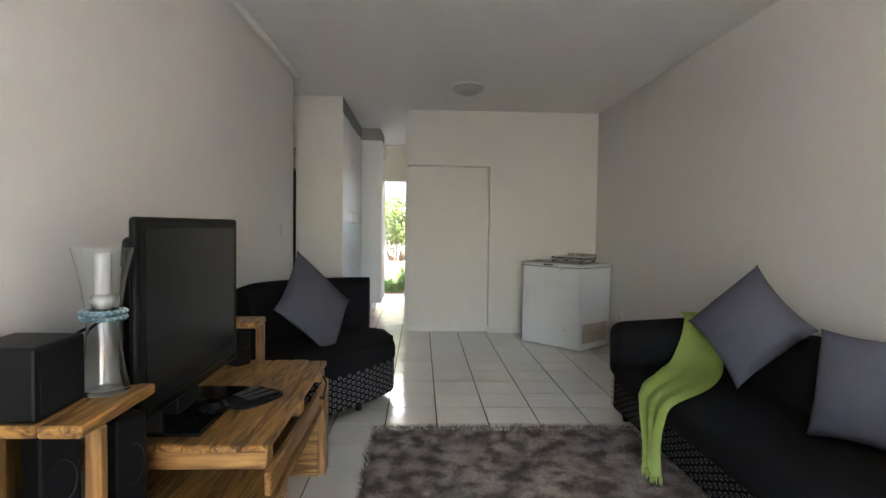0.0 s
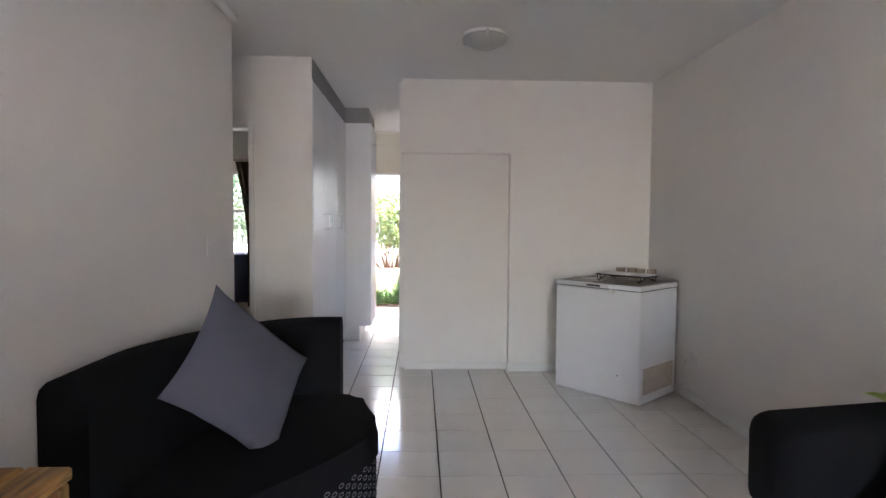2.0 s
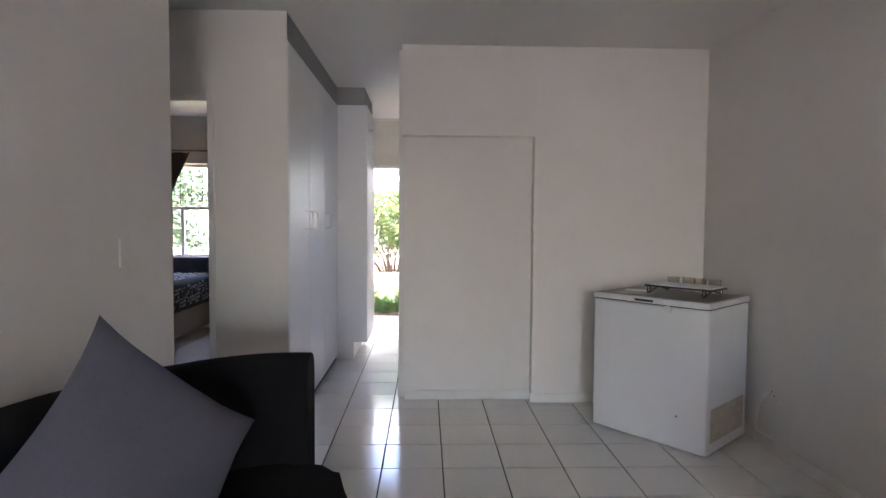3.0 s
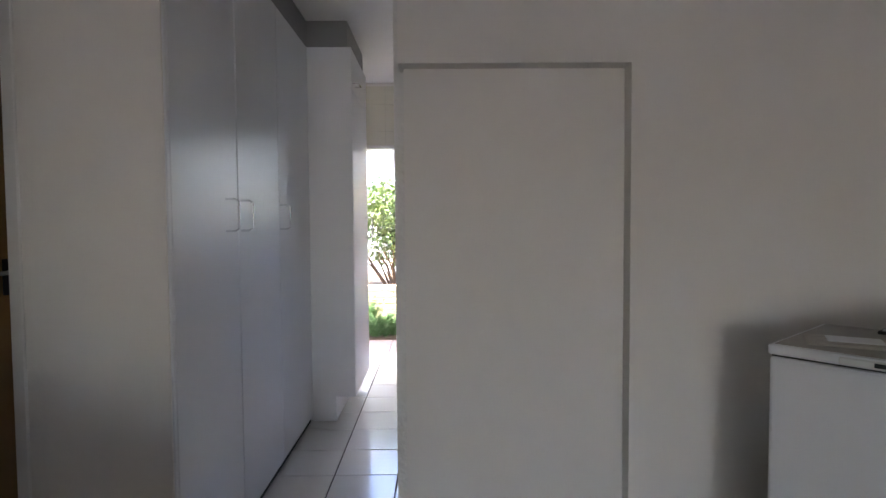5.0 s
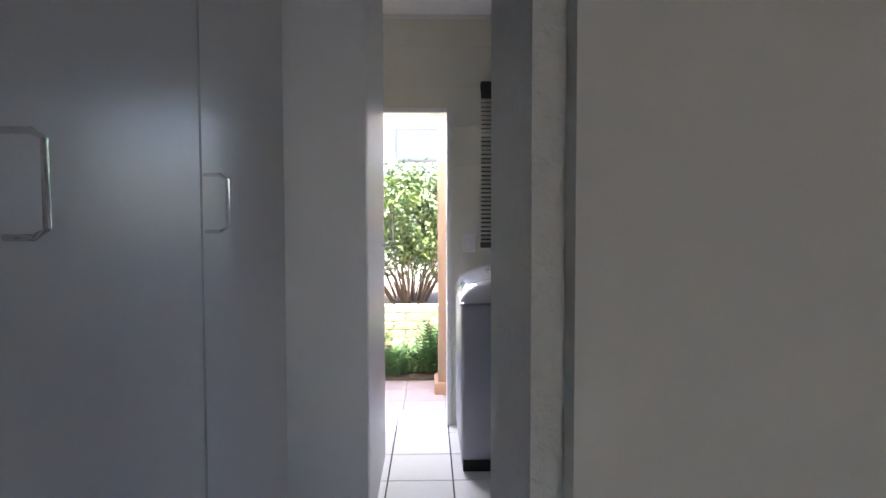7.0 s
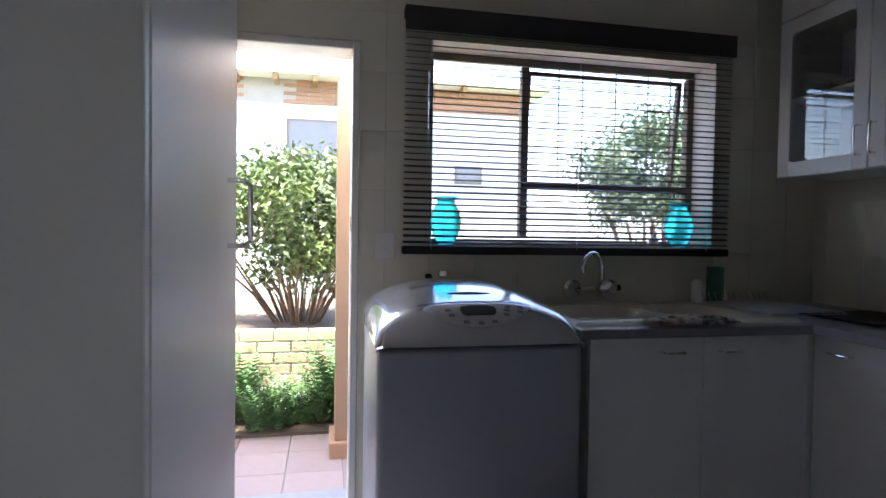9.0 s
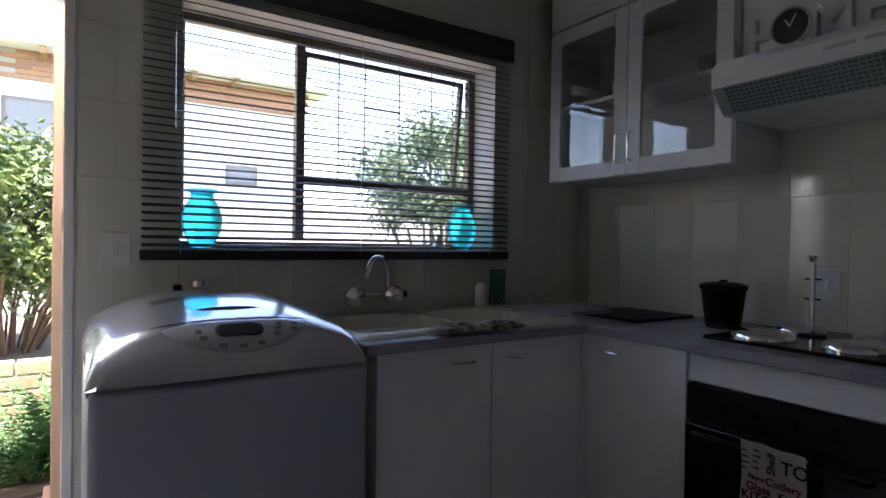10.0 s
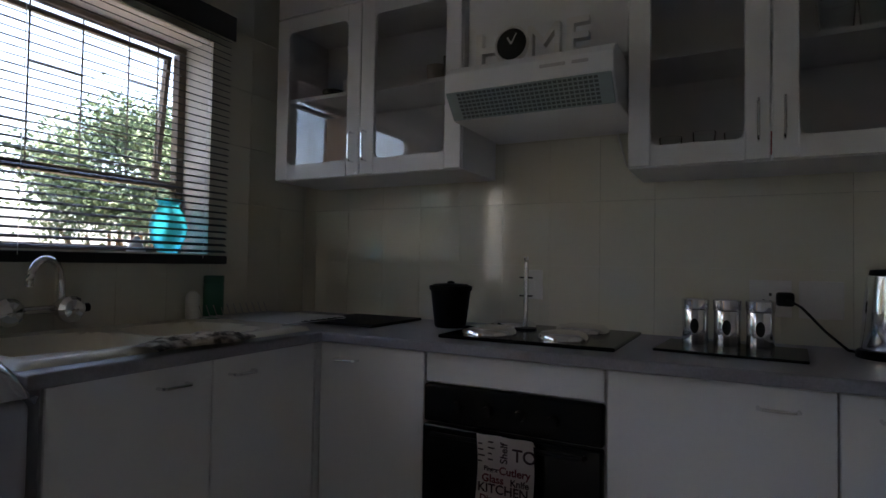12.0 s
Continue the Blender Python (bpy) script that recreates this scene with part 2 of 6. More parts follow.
def tube(points, radius, sides=8, bm=None, taper=1.0):
    bm = bm or bmesh.new()
    pts = [Vector(p) for p in points]
    rings = []
    up = Vector((0.13, 0.27, 0.95)).normalized()
    for i, p in enumerate(pts):
        d = (pts[min(i + 1, len(pts) - 1)] - pts[max(i - 1, 0)]).normalized()
        a = d.cross(up)
        if a.length < 0.05:
            a = d.cross(Vector((1, 0, 0)))
        a.normalize()
        c = d.cross(a)
        r = radius * (1 + (taper - 1) * i / max(1, len(pts) - 1))
        rings.append([bm.verts.new(p + r * (a * math.cos(2 * math.pi * k / sides) + c * math.sin(2 * math.pi * k / sides))) for k in range(sides)])
    for a, b in zip(rings, rings[1:]):
        for k in range(sides):
            bm.faces.new((a[k], a[(k + 1) % sides], b[(k + 1) % sides], b[k]))
    bm.faces.new(rings[0][::-1])
    bm.faces.new(rings[-1])
    return bm


def prism(outline, z0, z1, bevel=0.0, seg=2):
    """An upright block over a plan outline (counter-clockwise)."""
    bm = bmesh.new()
    lo = [bm.verts.new((x, y, z0)) for x, y in outline]
    hi = [bm.verts.new((x, y, z1)) for x, y in outline]
    bm.faces.new(lo[::-1])
    top = bm.faces.new(hi)
    n = len(outline)
    for i in range(n):
        bm.faces.new((lo[i], lo[(i + 1) % n], hi[(i + 1) % n], hi[i]))
    if bevel:
        bmesh.ops.bevel(bm, geom=list(top.edges), offset=bevel, segments=seg, profile=0.5, affect="EDGES")
    return bm


def as_mesh(name, bm, mat, smooth=False):
    bmesh.ops.recalc_face_normals(bm, faces=bm.faces)
    me = bpy.data.meshes.new(name)
    bm.to_mesh(me)
    bm.free()
    if mat is not None:
        me.materials.append(mat)
    if smooth:
        me.shade_smooth()
        me.set_sharp_from_angle(angle=radians(40))
    return me


def part(name, bm, mat, parent, label="", smooth=False):
    ob = new(name, as_mesh(name, bm, mat, smooth))
    ob.parent = parent
    return tagged(ob, label)


def thing(name, label, category, m=None, group="", kind=""):
    ob = new(name)
    ob.empty_display_size = 0.1
    if m is not None:
        ob.matrix_basis = m
    return tagged(ob, label, category, group, kind)


def solid(name, bm, mat, label, category, group="", kind="", m=None, smooth=False):
    ob = new(name, as_mesh(name, bm, mat, smooth))
    if m is not None:
        ob.matrix_basis = m
    return tagged(ob, label, category, group, kind)


def structure(name, bm, mat, label, category):
    return solid(name, bm, mat, label, category, kind="structure")


def wall_with_holes(u0, u1, z0, z1, holes):
    """Rectangles (u0, u1, z0, z1) that fill a wall round its openings."""
    us = sorted({u0, u1, *[h[0] for h in holes], *[h[1] for h in holes]})
    out = []
    for a, b in zip(us, us[1:]):
        cuts = sorted((h[2], h[3]) for h in holes if h[0] <= a + 1e-6 and h[1] >= b - 1e-6)
        z = z0
        for lo, hi in cuts:
            if lo > z + 1e-6:
                out.append((a, b, z, lo))
            z = max(z, hi)
        if z < z1 - 1e-6:
            out.append((a, b, z, z1))
    return out

# ---- structure ----
XL, XR, Y0, YP, YW, CEIL = -1.15, 2.03, -3.3, 6.38, 9.31, 2.565
TILE, TX, TY = 0.325, 0.1, 4.30
DOOR_L, DOOR_R, DOOR_H = -0.98, -0.205, 1.99
WIN = (0.1, 1.45, 1.165, 2.03)
BWIN = (-3.7, -2.3, 0.85, 2.0)


def x_wall(name, y0, y1, u0, u1, z0, z1, holes, mat, label):
    bm = bmesh.new()
    for a, b, lo, hi in wall_with_holes(u0, u1, z0, z1, holes):
        bx(bm, a, b, y0, y1, lo, hi)
    return structure(name, bm, mat, label, "wall")


structure("floor", box(-4.6, XR + 0.2, Y0 - 0.2, YW + 0.05, -0.2, -0.012), M_GROUT, "dark grout bed under white glazed floor tiles", "floor")
structure("ceiling", box(-4.6, XR + 0.2, Y0 - 0.2, YW + 0.3, CEIL, CEIL + 0.15), M_CEIL, "plain white painted ceiling boards", "ceiling")
structure("wall_east", box(XR, XR + 0.22, Y0 - 0.2, YW + 0.28, -0.2, CEIL), M_WALL, "off-white painted plaster wall behind the sofa", "wall")
structure("wall_west", box(XL - 0.15, XL, Y0, 4.92, -0.2, CEIL), M_WALL, "off-white painted plaster wall behind the television", "wall")
x_wall("wall_south", Y0 - 0.2, Y0, XL - 0.15, XR, -0.2, CEIL, [(-0.5, 1.1, -0.2, 2.05)], M_WALL, "plaster wall with a wide glazed opening")
# passage to the bedroom
structure("wall_passage", box(-2.45, XL - 0.15, 4.77, 4.92, -0.2, CEIL), M_WALL, "off-white plaster wall of the bedroom passage", "wall")
structure("wall_passage_end", box(-2.6, -2.45, 4.77, 5.78, -0.2, CEIL), M_WALL, "off-white plaster wall closing the passage", "wall")
x_wall("wall_bedroom_door", 5.78, 5.9, -4.6, -0.87, -0.2, CEIL, [(-2.12, -1.31, -0.2, 2.03)], M_WALL, "plaster wall with the bedroom doorway")
structure("wall_bedroom_west", box(-4.6, -4.45, 5.9, YW, -0.2, CEIL), M_BEDW, "warm painted bedroom wall", "wall")
structure("wall_bedroom_east", box(-1.332, -1.312, 5.9, YW, -0.2, CEIL), M_BEDW, "warm painted bedroom wall behind the cupboards", "wall")
# exterior back wall: bedroom, door, kitchen window
x_wall("wall_north", YW, YW + 0.23, -4.6, XR, -0.3, CEIL,
       [(DOOR_L, DOOR_R, -0.3, DOOR_H), WIN, BWIN], M_WALL, "tiled outer wall with the back door and window")
# partition with the blocked-up doorway and its return
bm = bmesh.new()
bx(bm, -0.152, 0.78, YP + 0.085, YP + 0.14, -0.1, 1.93)
bx(bm, -0.17, 0.78, YP, YP + 0.14, 1.93, CEIL)
bx(bm, 0.78, XR, YP, YP + 0.14, -0.1, CEIL)
structure("wall_partition", bm, M_WALL, "off-white partition with a blocked-up doorway recess", "wall")
structure("wall_return", box(-0.198, -0.05, YP + 0.142, 7.035, -0.1, CEIL), M_ROUGH, "short stippled plaster return wall", "wall")

# skirting, door frames, window
def skirting(name, x0, x1, y0, y1):
    return structure(name, box(x0, x1, y0, y1, 0, 0.07, 0.004), M_TRIM, "low white painted skirting board", "skirting")


structure("cornice", box(XL, XL + 0.05, Y0, 4.92, CEIL - 0.05, CEIL - 0.001, 0.02, 3), M_CEIL, "small white ceiling cornice", "cornice")
skirting("baseboard_1", XR - 0.014, XR, Y0, YP - 0.014)
skirting("baseboard_2", XL, XL + 0.014, Y0, 4.92)
skirting("baseboard_3", -0.152, 0.779, YP + 0.07, YP + 0.085)
skirting("baseboard_4", 0.765, XR - 0.014, YP - 0.014, YP)
skirting("baseboard_5", -1.25, -0.837, 5.762, 5.776)


def door_frame(name, x0, x1, y0, y1, h, w, label):
    f = thing(name, label, "door frame", kind="structure")
    part("jamb", box(x0, x0 + w, y0, y1, 0, h, 0.004), M_TRIM, f)
    part("jamb", box(x1 - w, x1, y0, y1, 0, h, 0.004), M_TRIM, f)
    part("head", box(x0 + w, x1 - w, y0, y1, h - w, h, 0.004), M_TRIM, f)
    return f


back = door_frame("door_1", -0.755, -0.2, YW - 0.012, YW + 0.14, 1.995, 0.032, "white painted back door frame standing open to the garden")
part("strike_plate", box(-0.2345, -0.2315, YW + 0.0, YW + 0.03, 1.22, 1.28), M_BLACK, back)
part("threshold", box(-0.9, -0.15, YW + 0.052, YW + 0.36, -0.06, -0.02, 0.006), M_CONC, back, "grey concrete threshold")
structure("wall_door_side", box(DOOR_L, -0.755, YW, YW + 0.23, -0.3, DOOR_H), M_WALL, "plaster beside the back door frame", "wall")
bed_frame = door_frame("door_2", -2.16, -1.27, 5.768, 5.91, 2.065, 0.04, "cream painted bedroom door frame")

# bedroom door leaf, standing open
leaf = thing("bedroom_door", "varnished golden-brown wooden door standing open into the bedroom", "door", pose(-2.1, 5.87, 0, 0, 0, 76))
part("panel", box(0, 0.78, -0.02, 0.02, 0.01, 2.03, 0.004), M_DOORW, leaf)
part("lock_plate", box(0.69, 0.73, -0.026, -0.0205, 0.98, 1.14, 0.004), M_BLACK, leaf, "dark metal lock plate")
part("handle", tube([(0.71, -0.024, 1.08), (0.71, -0.06, 1.08), (0.6, -0.062, 1.08)], 0.009), M_STEEL, leaf)

# kitchen window in its opening
win = thing("window_1", "brown steel kitchen window with thin burglar bars", "window", kind="structure")
fy0, fy1 = YW + 0.15, YW + 0.19
for a, b, lo, hi in ((WIN[0], WIN[1], WIN[2], WIN[2] + 0.028), (WIN[0], WIN[1], WIN[3] - 0.028, WIN[3]),
                     (WIN[0], WIN[0] + 0.035, WIN[2] + 0.035, WIN[3] - 0.035), (WIN[1] - 0.035, WIN[1], WIN[2] + 0.035, WIN[3] - 0.035),
                     (0.552, 0.59, WIN[2] + 0.035, WIN[3] - 0.035), (0.59, WIN[1] - 0.035, 1.432, 1.46)):
    part("window_frame", box(a, b, fy0, fy1, lo, hi, 0.003), M_BROWNF, win)
for a, b, lo, hi in ((0.135, 0.552, 1.2, 1.995), (0.59, 1.415, 1.2, 1.432)):
    g = part("pane", box(a, b, fy0 + 0.018, fy0 + 0.022, lo, hi), M_GLASS, win)
    g.visible_shadow = False
sash = part("sash", bmesh.new(), M_BROWNF, win, "brown casement hung at the top and pushed outwards")
bm = bmesh.new()
for a, b, lo, hi in ((0.595, 1.41, -0.535, -0.517), (0.595, 1.41, -0.018, 0.0), (0.595, 0.613, -0.517, -0.018), (1.392, 1.41, -0.517, -0.018)):
    bx(bm, a, b, -0.01, 0.02, lo, hi)
bm.to_mesh(sash.data)
bm.free()
sash.matrix_basis = pose(0, fy1 + 0.01, 1.99, 7)
g = part("pane", box(0.613, 1.392, 0.003, 0.007, -0.517, -0.018), M_GLASS, sash)
g.visible_shadow = False
part("window_stay", tube([(1.0, fy1, 1.46), (1.0, fy1 + 0.12, 1.47)], 0.005, 6), M_BLACK, win)
for x in (0.73, 0.85, 1.02, 1.19, 1.31):
    part("burglar_bar", tube([(x, fy0 - 0.012, 1.46), (x, fy0 - 0.012, 1.99)], 0.003, 6), M_BROWNF, win)
for x0, x1, z in ((0.6, 1.41, 1.9), (0.73, 0.85, 1.58), (0.85, 1.02, 1.78), (1.02, 1.19, 1.6), (1.19, 1.31, 1.82), (0.6, 1.41, 1.49)):
    part("burglar_bar", tube([(x0, fy0 - 0.02, z), (x1, fy0 - 0.02, z)], 0.003, 6), M_BROWNF, win)
part("window_sill", box(WIN[0], WIN[1], YW - 0.02, YW + 0.15, WIN[2] - 0.006, WIN[2] + 0.004, 0.002), M_WTILE, win)

# bedroom window
bwin = thing("window_2", "white bedroom window over the bed", "window", kind="structure")
for a, b, lo, hi in ((BWIN[0], BWIN[1], 0.85, 0.89), (BWIN[0], BWIN[1], 1.96, 2.0), (BWIN[0], BWIN[0] + 0.04, 0.89, 1.96), (BWIN[1] - 0.04, BWIN[1], 0.89, 1.96),
                     (-3.02, -2.98, 0.89, 1.44), (BWIN[0] + 0.04, BWIN[1] - 0.04, 1.44, 1.48)):
    part("window_frame", box(a, b, YW + 0.1, YW + 0.14, lo, hi, 0.003), M_TRIM, bwin)
for i in range(9):
    x = BWIN[0] + 0.15 + i * 0.135
    part("burglar_bar", tube([(x, YW + 0.08, 1.49), (x, YW + 0.08, 1.95)], 0.004, 6), M_BLACK, bwin)
for z in (1.62, 1.85):
    part("burglar_bar", tube([(BWIN[0] + 0.04, YW + 0.07, z), (BWIN[1] - 0.04, YW + 0.07, z)], 0.004, 6), M_BLACK, bwin)


# ---- cupboards along the passage ----
def d_handle(parent, at, axis, length=0.11, reach=0.032, r=0.0045, name="handle"):
    """A bent-wire handle: upright along z or level along y or x, standing off the face along axis."""
    a = Vector(axis)
    up = Vector((0, 0, 1)) if length > 0 else Vector((0, 1, 0))
    if abs(length) > 5:
        up, length = Vector((1, 0, 0)), abs(length) - 10
    length = abs(length)
    c = Vector(at)
    pts = []
    for u, o in ((-0.5, 0), (-0.5, 0.7), (-0.42, 1), (0.42, 1), (0.5, 0.7), (0.5, 0)):
        pts.append(c + up * length * u + a * reach * o)
    return part(name, tube(pts, r, 8), M_CHROME, parent, "chrome bow handle", True)


cup = thing("built_in_cupboard", "tall white melamine built-in cupboard with bow handles", "cupboard")
part("side_panel", box(-1.305, -0.83, 5.785, 5.803, 0.0, 2.4, 0.002), M_MELA, cup)
part("carcass", box(-1.305, -0.855, 5.803, 7.69, 0.005, 2.4), M_GAP, cup)
part("plinth", box(-0.855, -0.845, 5.803, 7.69, 0.0, 0.035), M_GAP, cup)
for y0, y1, hy in ((5.807, 6.387, 6.254), (6.394, 6.99, 6.42), (6.996, 7.692, 7.01)):
    d = part("door", box(-0.852, -0.83, y0, y1, 0.04, 2.395, 0.003), M_MELA, cup)
    d_handle(d, (-0.83, hy, 1.32), (1, 0, 0), 0.124, 0.05, 0.0045)
structure("bulkhead", box(-1.305, -0.836, 5.79, 8.45, 2.4, CEIL), M_BULK, "grey bulkhead over the cupboards", "bulkhead")
structure("wall_end_panel", box(-1.27, -0.835, 5.7765, 5.784, 0.0, CEIL), M_WALL, "plaster face beside the bedroom doorway", "wall")

pantry = thing("pantry_cupboard", "tall white kitchen pantry cupboard with recessed plinth", "cupboard")
part("side_panel", box(-1.305, -0.5535, 7.7, 7.72, 0.16, 2.4, 0.002), M_MELA, pantry)
part("side_panel", box(-0.83, -0.68, 7.7, 7.72, 0.0, 0.16), M_MELA, pantry)
part("carcass", box(-1.305, -0.575, 7.72, 8.43, 0.16, 2.4), M_MELA, pantry)
part("plinth", box(-1.305, -0.68, 7.72, 8.43, 0.0, 0.16), M_MELA, pantry)
d = part("door", box(-0.572, -0.552, 7.722, 8.428, 0.162, 2.13, 0.003), M_MELA, pantry)
d_handle(d, (-0.552, 8.3, 1.255), (1, 0, 0), 0.15, 0.05, 0.006)
d = part("top_door", box(-0.572, -0.552, 7.722, 8.428, 2.136, 2.395, 0.003), M_MELA, pantry)
d_handle(d, (-0.552, 7.79, 2.18), (1, 0, 0), -0.11, 0.04, 0.005)
structure("bulkhead_2", box(-0.836, -0.578, 7.705, 8.45, 2.4, CEIL), M_BULK, "grey bulkhead over the pantry", "bulkhead")

# ---- living room ----
lamp = thing("ceiling_light", "round frosted glass ceiling light with metal clips", "ceiling light", pose(0.41, 5.18, CEIL))
part("base", lathe([(0, 0), (0.14, 0), (0.14, -0.02), (0.13, -0.025), (0, -0.025)]), M_WPLAST, lamp)
part("shade", lathe([(0.145, -0.022), (0.15, -0.03), (0.135, -0.055), (0.09, -0.082), (0.045, -0.094), (0, -0.098)]), M_OPAL, lamp, "frosted glass bowl", True)
for a in (30, 150, 270):
    part("clip", box(-0.01, 0.01, -0.006, 0.006, -0.05, -0.01, 0.002), M_STEEL, lamp).matrix_basis = pose(0.15 * math.cos(radians(a)), 0.15 * math.sin(radians(a)), 0, 0, 0, a + 90)

# chest freezer
fz = thing("chest_freezer", "small white chest freezer with rusty vent, standing askew in the corner", "freezer", pose(1.095, 5.925, 0, 0, 0, -50))
part("body", box(0, 0.735, 0, 0.56, 0.008, 0.832, 0.012, 2), M_WHITEP, fz)
part("seal", box(0.006, 0.729, 0.006, 0.554, 0.832, 0.838), M_DARKG, fz)
part("lid", box(-0.004, 0.739, -0.006, 0.564, 0.838, 0.872, 0.008, 2), M_WHITEP, fz)
part("lid_top", box(0.012, 0.723, 0.012, 0.545, 0.8725, 0.8745, 0.001), material("brownish_grey_lid", (0.36, 0.33, 0.285), 0.4, vary=0.12, grain=14), fz)
part("handle_strip", box(0.2, 0.47, -0.012, -0.0065, 0.842, 0.866, 0.004), M_WPLAST, fz)
part("badge", box(0.29, 0.41, -0.0145, -0.0125, 0.847, 0.861, 0.001), M_DARKG, fz, "dark badge on the lid strip")
part("scratch_hole", lathe([(0, 0), (0.006, 0), (0.005, 0.002), (0, 0.002)], 10), M_BLACK, fz).matrix_basis = pose(0.56, 0.0, 0.2, 90)
part("lock", lathe([(0, 0), (0.022, 0), (0.022, 0.012), (0, 0.014)], 16), M_WPLAST, fz, "round white lock").matrix_basis = pose(0.5, -0.0065, 0.818, 90)
bm = bmesh.new()
for k in range(8):
    z = 0.09 + k * 0.022
    bx(bm, 0.7355, 0.7385, 0.06, 0.5, z, z + 0.012, 0.001)
part("vent_grille", bm, M_RUST, fz, "slotted vent with brown rust stains")
part("vent_backing", box(0.7345, 0.7362, 0.05, 0.51, 0.075, 0.27), M_RUST, fz)
for x in (0.05, 0.68):
    for y in (0.05, 0.5):
        part("foot", lathe([(0, 0), (0.02, 0), (0.02, 0.01), (0, 0.01)], 12), M_BLACK, fz).location = (x, y, 0)
FZ = fz.matrix_basis
tray = thing("serving_tray", "white rectangular tray on a curled black wire stand, on the freezer", "tray", FZ @ pose(0.47, 0.26, 0.8745) @ Matrix.Diagonal((1, 1, 1.3, 1)))
part("plate", box(-0.2, 0.2, -0.1, 0.1, 0.035, 0.05, 0.006, 2), M_WHITEP, tray)
part("rim", box(-0.21, 0.21, -0.11, 0.11, 0.036, 0.044, 0.003), M_BLACK, tray, "black wire rim")
for s in (-0.17, 0.17):
    pts = [(s, -0.12 + 0.02 * math.cos(a), 0.025 + 0.02 * math.sin(a)) for a in np.linspace(-1.0, 4.2, 10)] + [(s, 0.0, 0.032)]
    pts += [(s, 0.12 - 0.02 * math.cos(a), 0.025 + 0.02 * math.sin(a)) for a in np.linspace(4.2, -1.0, 10)]
    part("stand", tube(pts, 0.004, 6), M_BLACK, tray, "curled black wire")
M_TINT = glass_material("smoky_glass", (0.86, 0.82, 0.77))
glass = solid("drinking_glass", lathe([(0, 0), (0.033, 0), (0.037, 0.09), (0.034, 0.09), (0.03, 0.012), (0, 0.012)], 18), M_TINT, "smoky drinking glass on the freezer", "glass", "glasses on the freezer", m=FZ @ pose(0.3, 0.46, 0.8745), smooth=True)
for k in range(1, 4):
    copy_thing(glass, FZ @ pose(0.3 + 0.085 * k, 0.47 + 0.02 * (k % 2), 0.8745))
paper = thing("newspaper", "folded printed leaflets lying on the freezer", "papers", FZ @ pose(0.18, 0.2, 0.8745, 0, 0, 20))
part("sheet", box(-0.13, 0.12, -0.1, 0.08, 0, 0.008, 0.002), M_PAPER, paper)
part("sheet", box(-0.07, 0.09, -0.05, 0.06, 0.006, 0.01, 0.002), M_WHITEP, paper)

# sockets and switches
def wall_plate(name, m, w, h, label, category, kind):
    s = thing(name, label, category, m)
    part("plate", box(-w / 2, w / 2, -0.009, 0, -h / 2, h / 2, 0.003, 2), M_WPLAST, s)
    if kind == "switch":
        part("rocker", box(-0.008, 0.008, -0.014, -0.009, -0.018, 0.018, 0.002), M_WPLAST, s)
    elif kind == "socket":
        for dx in (-0.02, 0.02):
            part("pin_hole", box(dx - 0.004, dx + 0.004, -0.0098, -0.0088, -0.012, -0.004), M_BLACK, s)
        part("pin_hole", box(-0.004, 0.004, -0.0098, -0.0088, 0.008, 0.018), M_BLACK, s)
        part("rocker", box(w / 2 - 0.022, w / 2 - 0.01, -0.013, -0.009, 0.015, 0.035, 0.002), M_WPLAST, s)
    return s


wall_plate("light_switch", pose(XL, 4.5, 1.19, 0, 0, 90), 0.07, 0.11, "white light switch beside the bedroom passage", "light switch", "switch")
wall_plate("wall_socket", pose(XR, 5.5, 0.33, 0, 0, -90), 0.11, 0.11, "white wall socket behind the freezer", "wall socket", "socket")
wall_plate("light_switch", pose(-0.09, YW - 0.008, 1.16, 0, 0, 0), 0.085, 0.115, "white switch on tiles beside the back door", "light switch", "switch")
solid("freezer_cord", tube([(2.0, 5.52, 0.33), (1.985, 5.55, 0.28), (1.99, 5.6, 0.15), (1.995, 5.62, 0.02)], 0.006, 6), M_WPLAST, "white power cord from socket to freezer", "power cord", smooth=True)

# ---- soft furniture ----
def smooth_outline(pts, n=6, closed=True):
    """Catmull-Rom through the plan points."""
    out = []
    k = len(pts)
    for i in range(k if closed else k - 1):
        p0, p1, p2, p3 = [Vector(pts[(i + j) % k] if closed else pts[min(max(i + j, 0), k - 1)]) for j in (-1, 0, 1, 2)]
        for s in range(n):
            t = s / n
            out.append(0.5 * ((2 * p1) + (p2 - p0) * t + (2 * p0 - 5 * p1 + 4 * p2 - p3) * t * t + (3 * p1 - p0 - 3 * p2 + p3) * t ** 3))
    if not closed:
        out.append(Vector(pts[-1]))
    return [(v.x, v.y) for v in out]


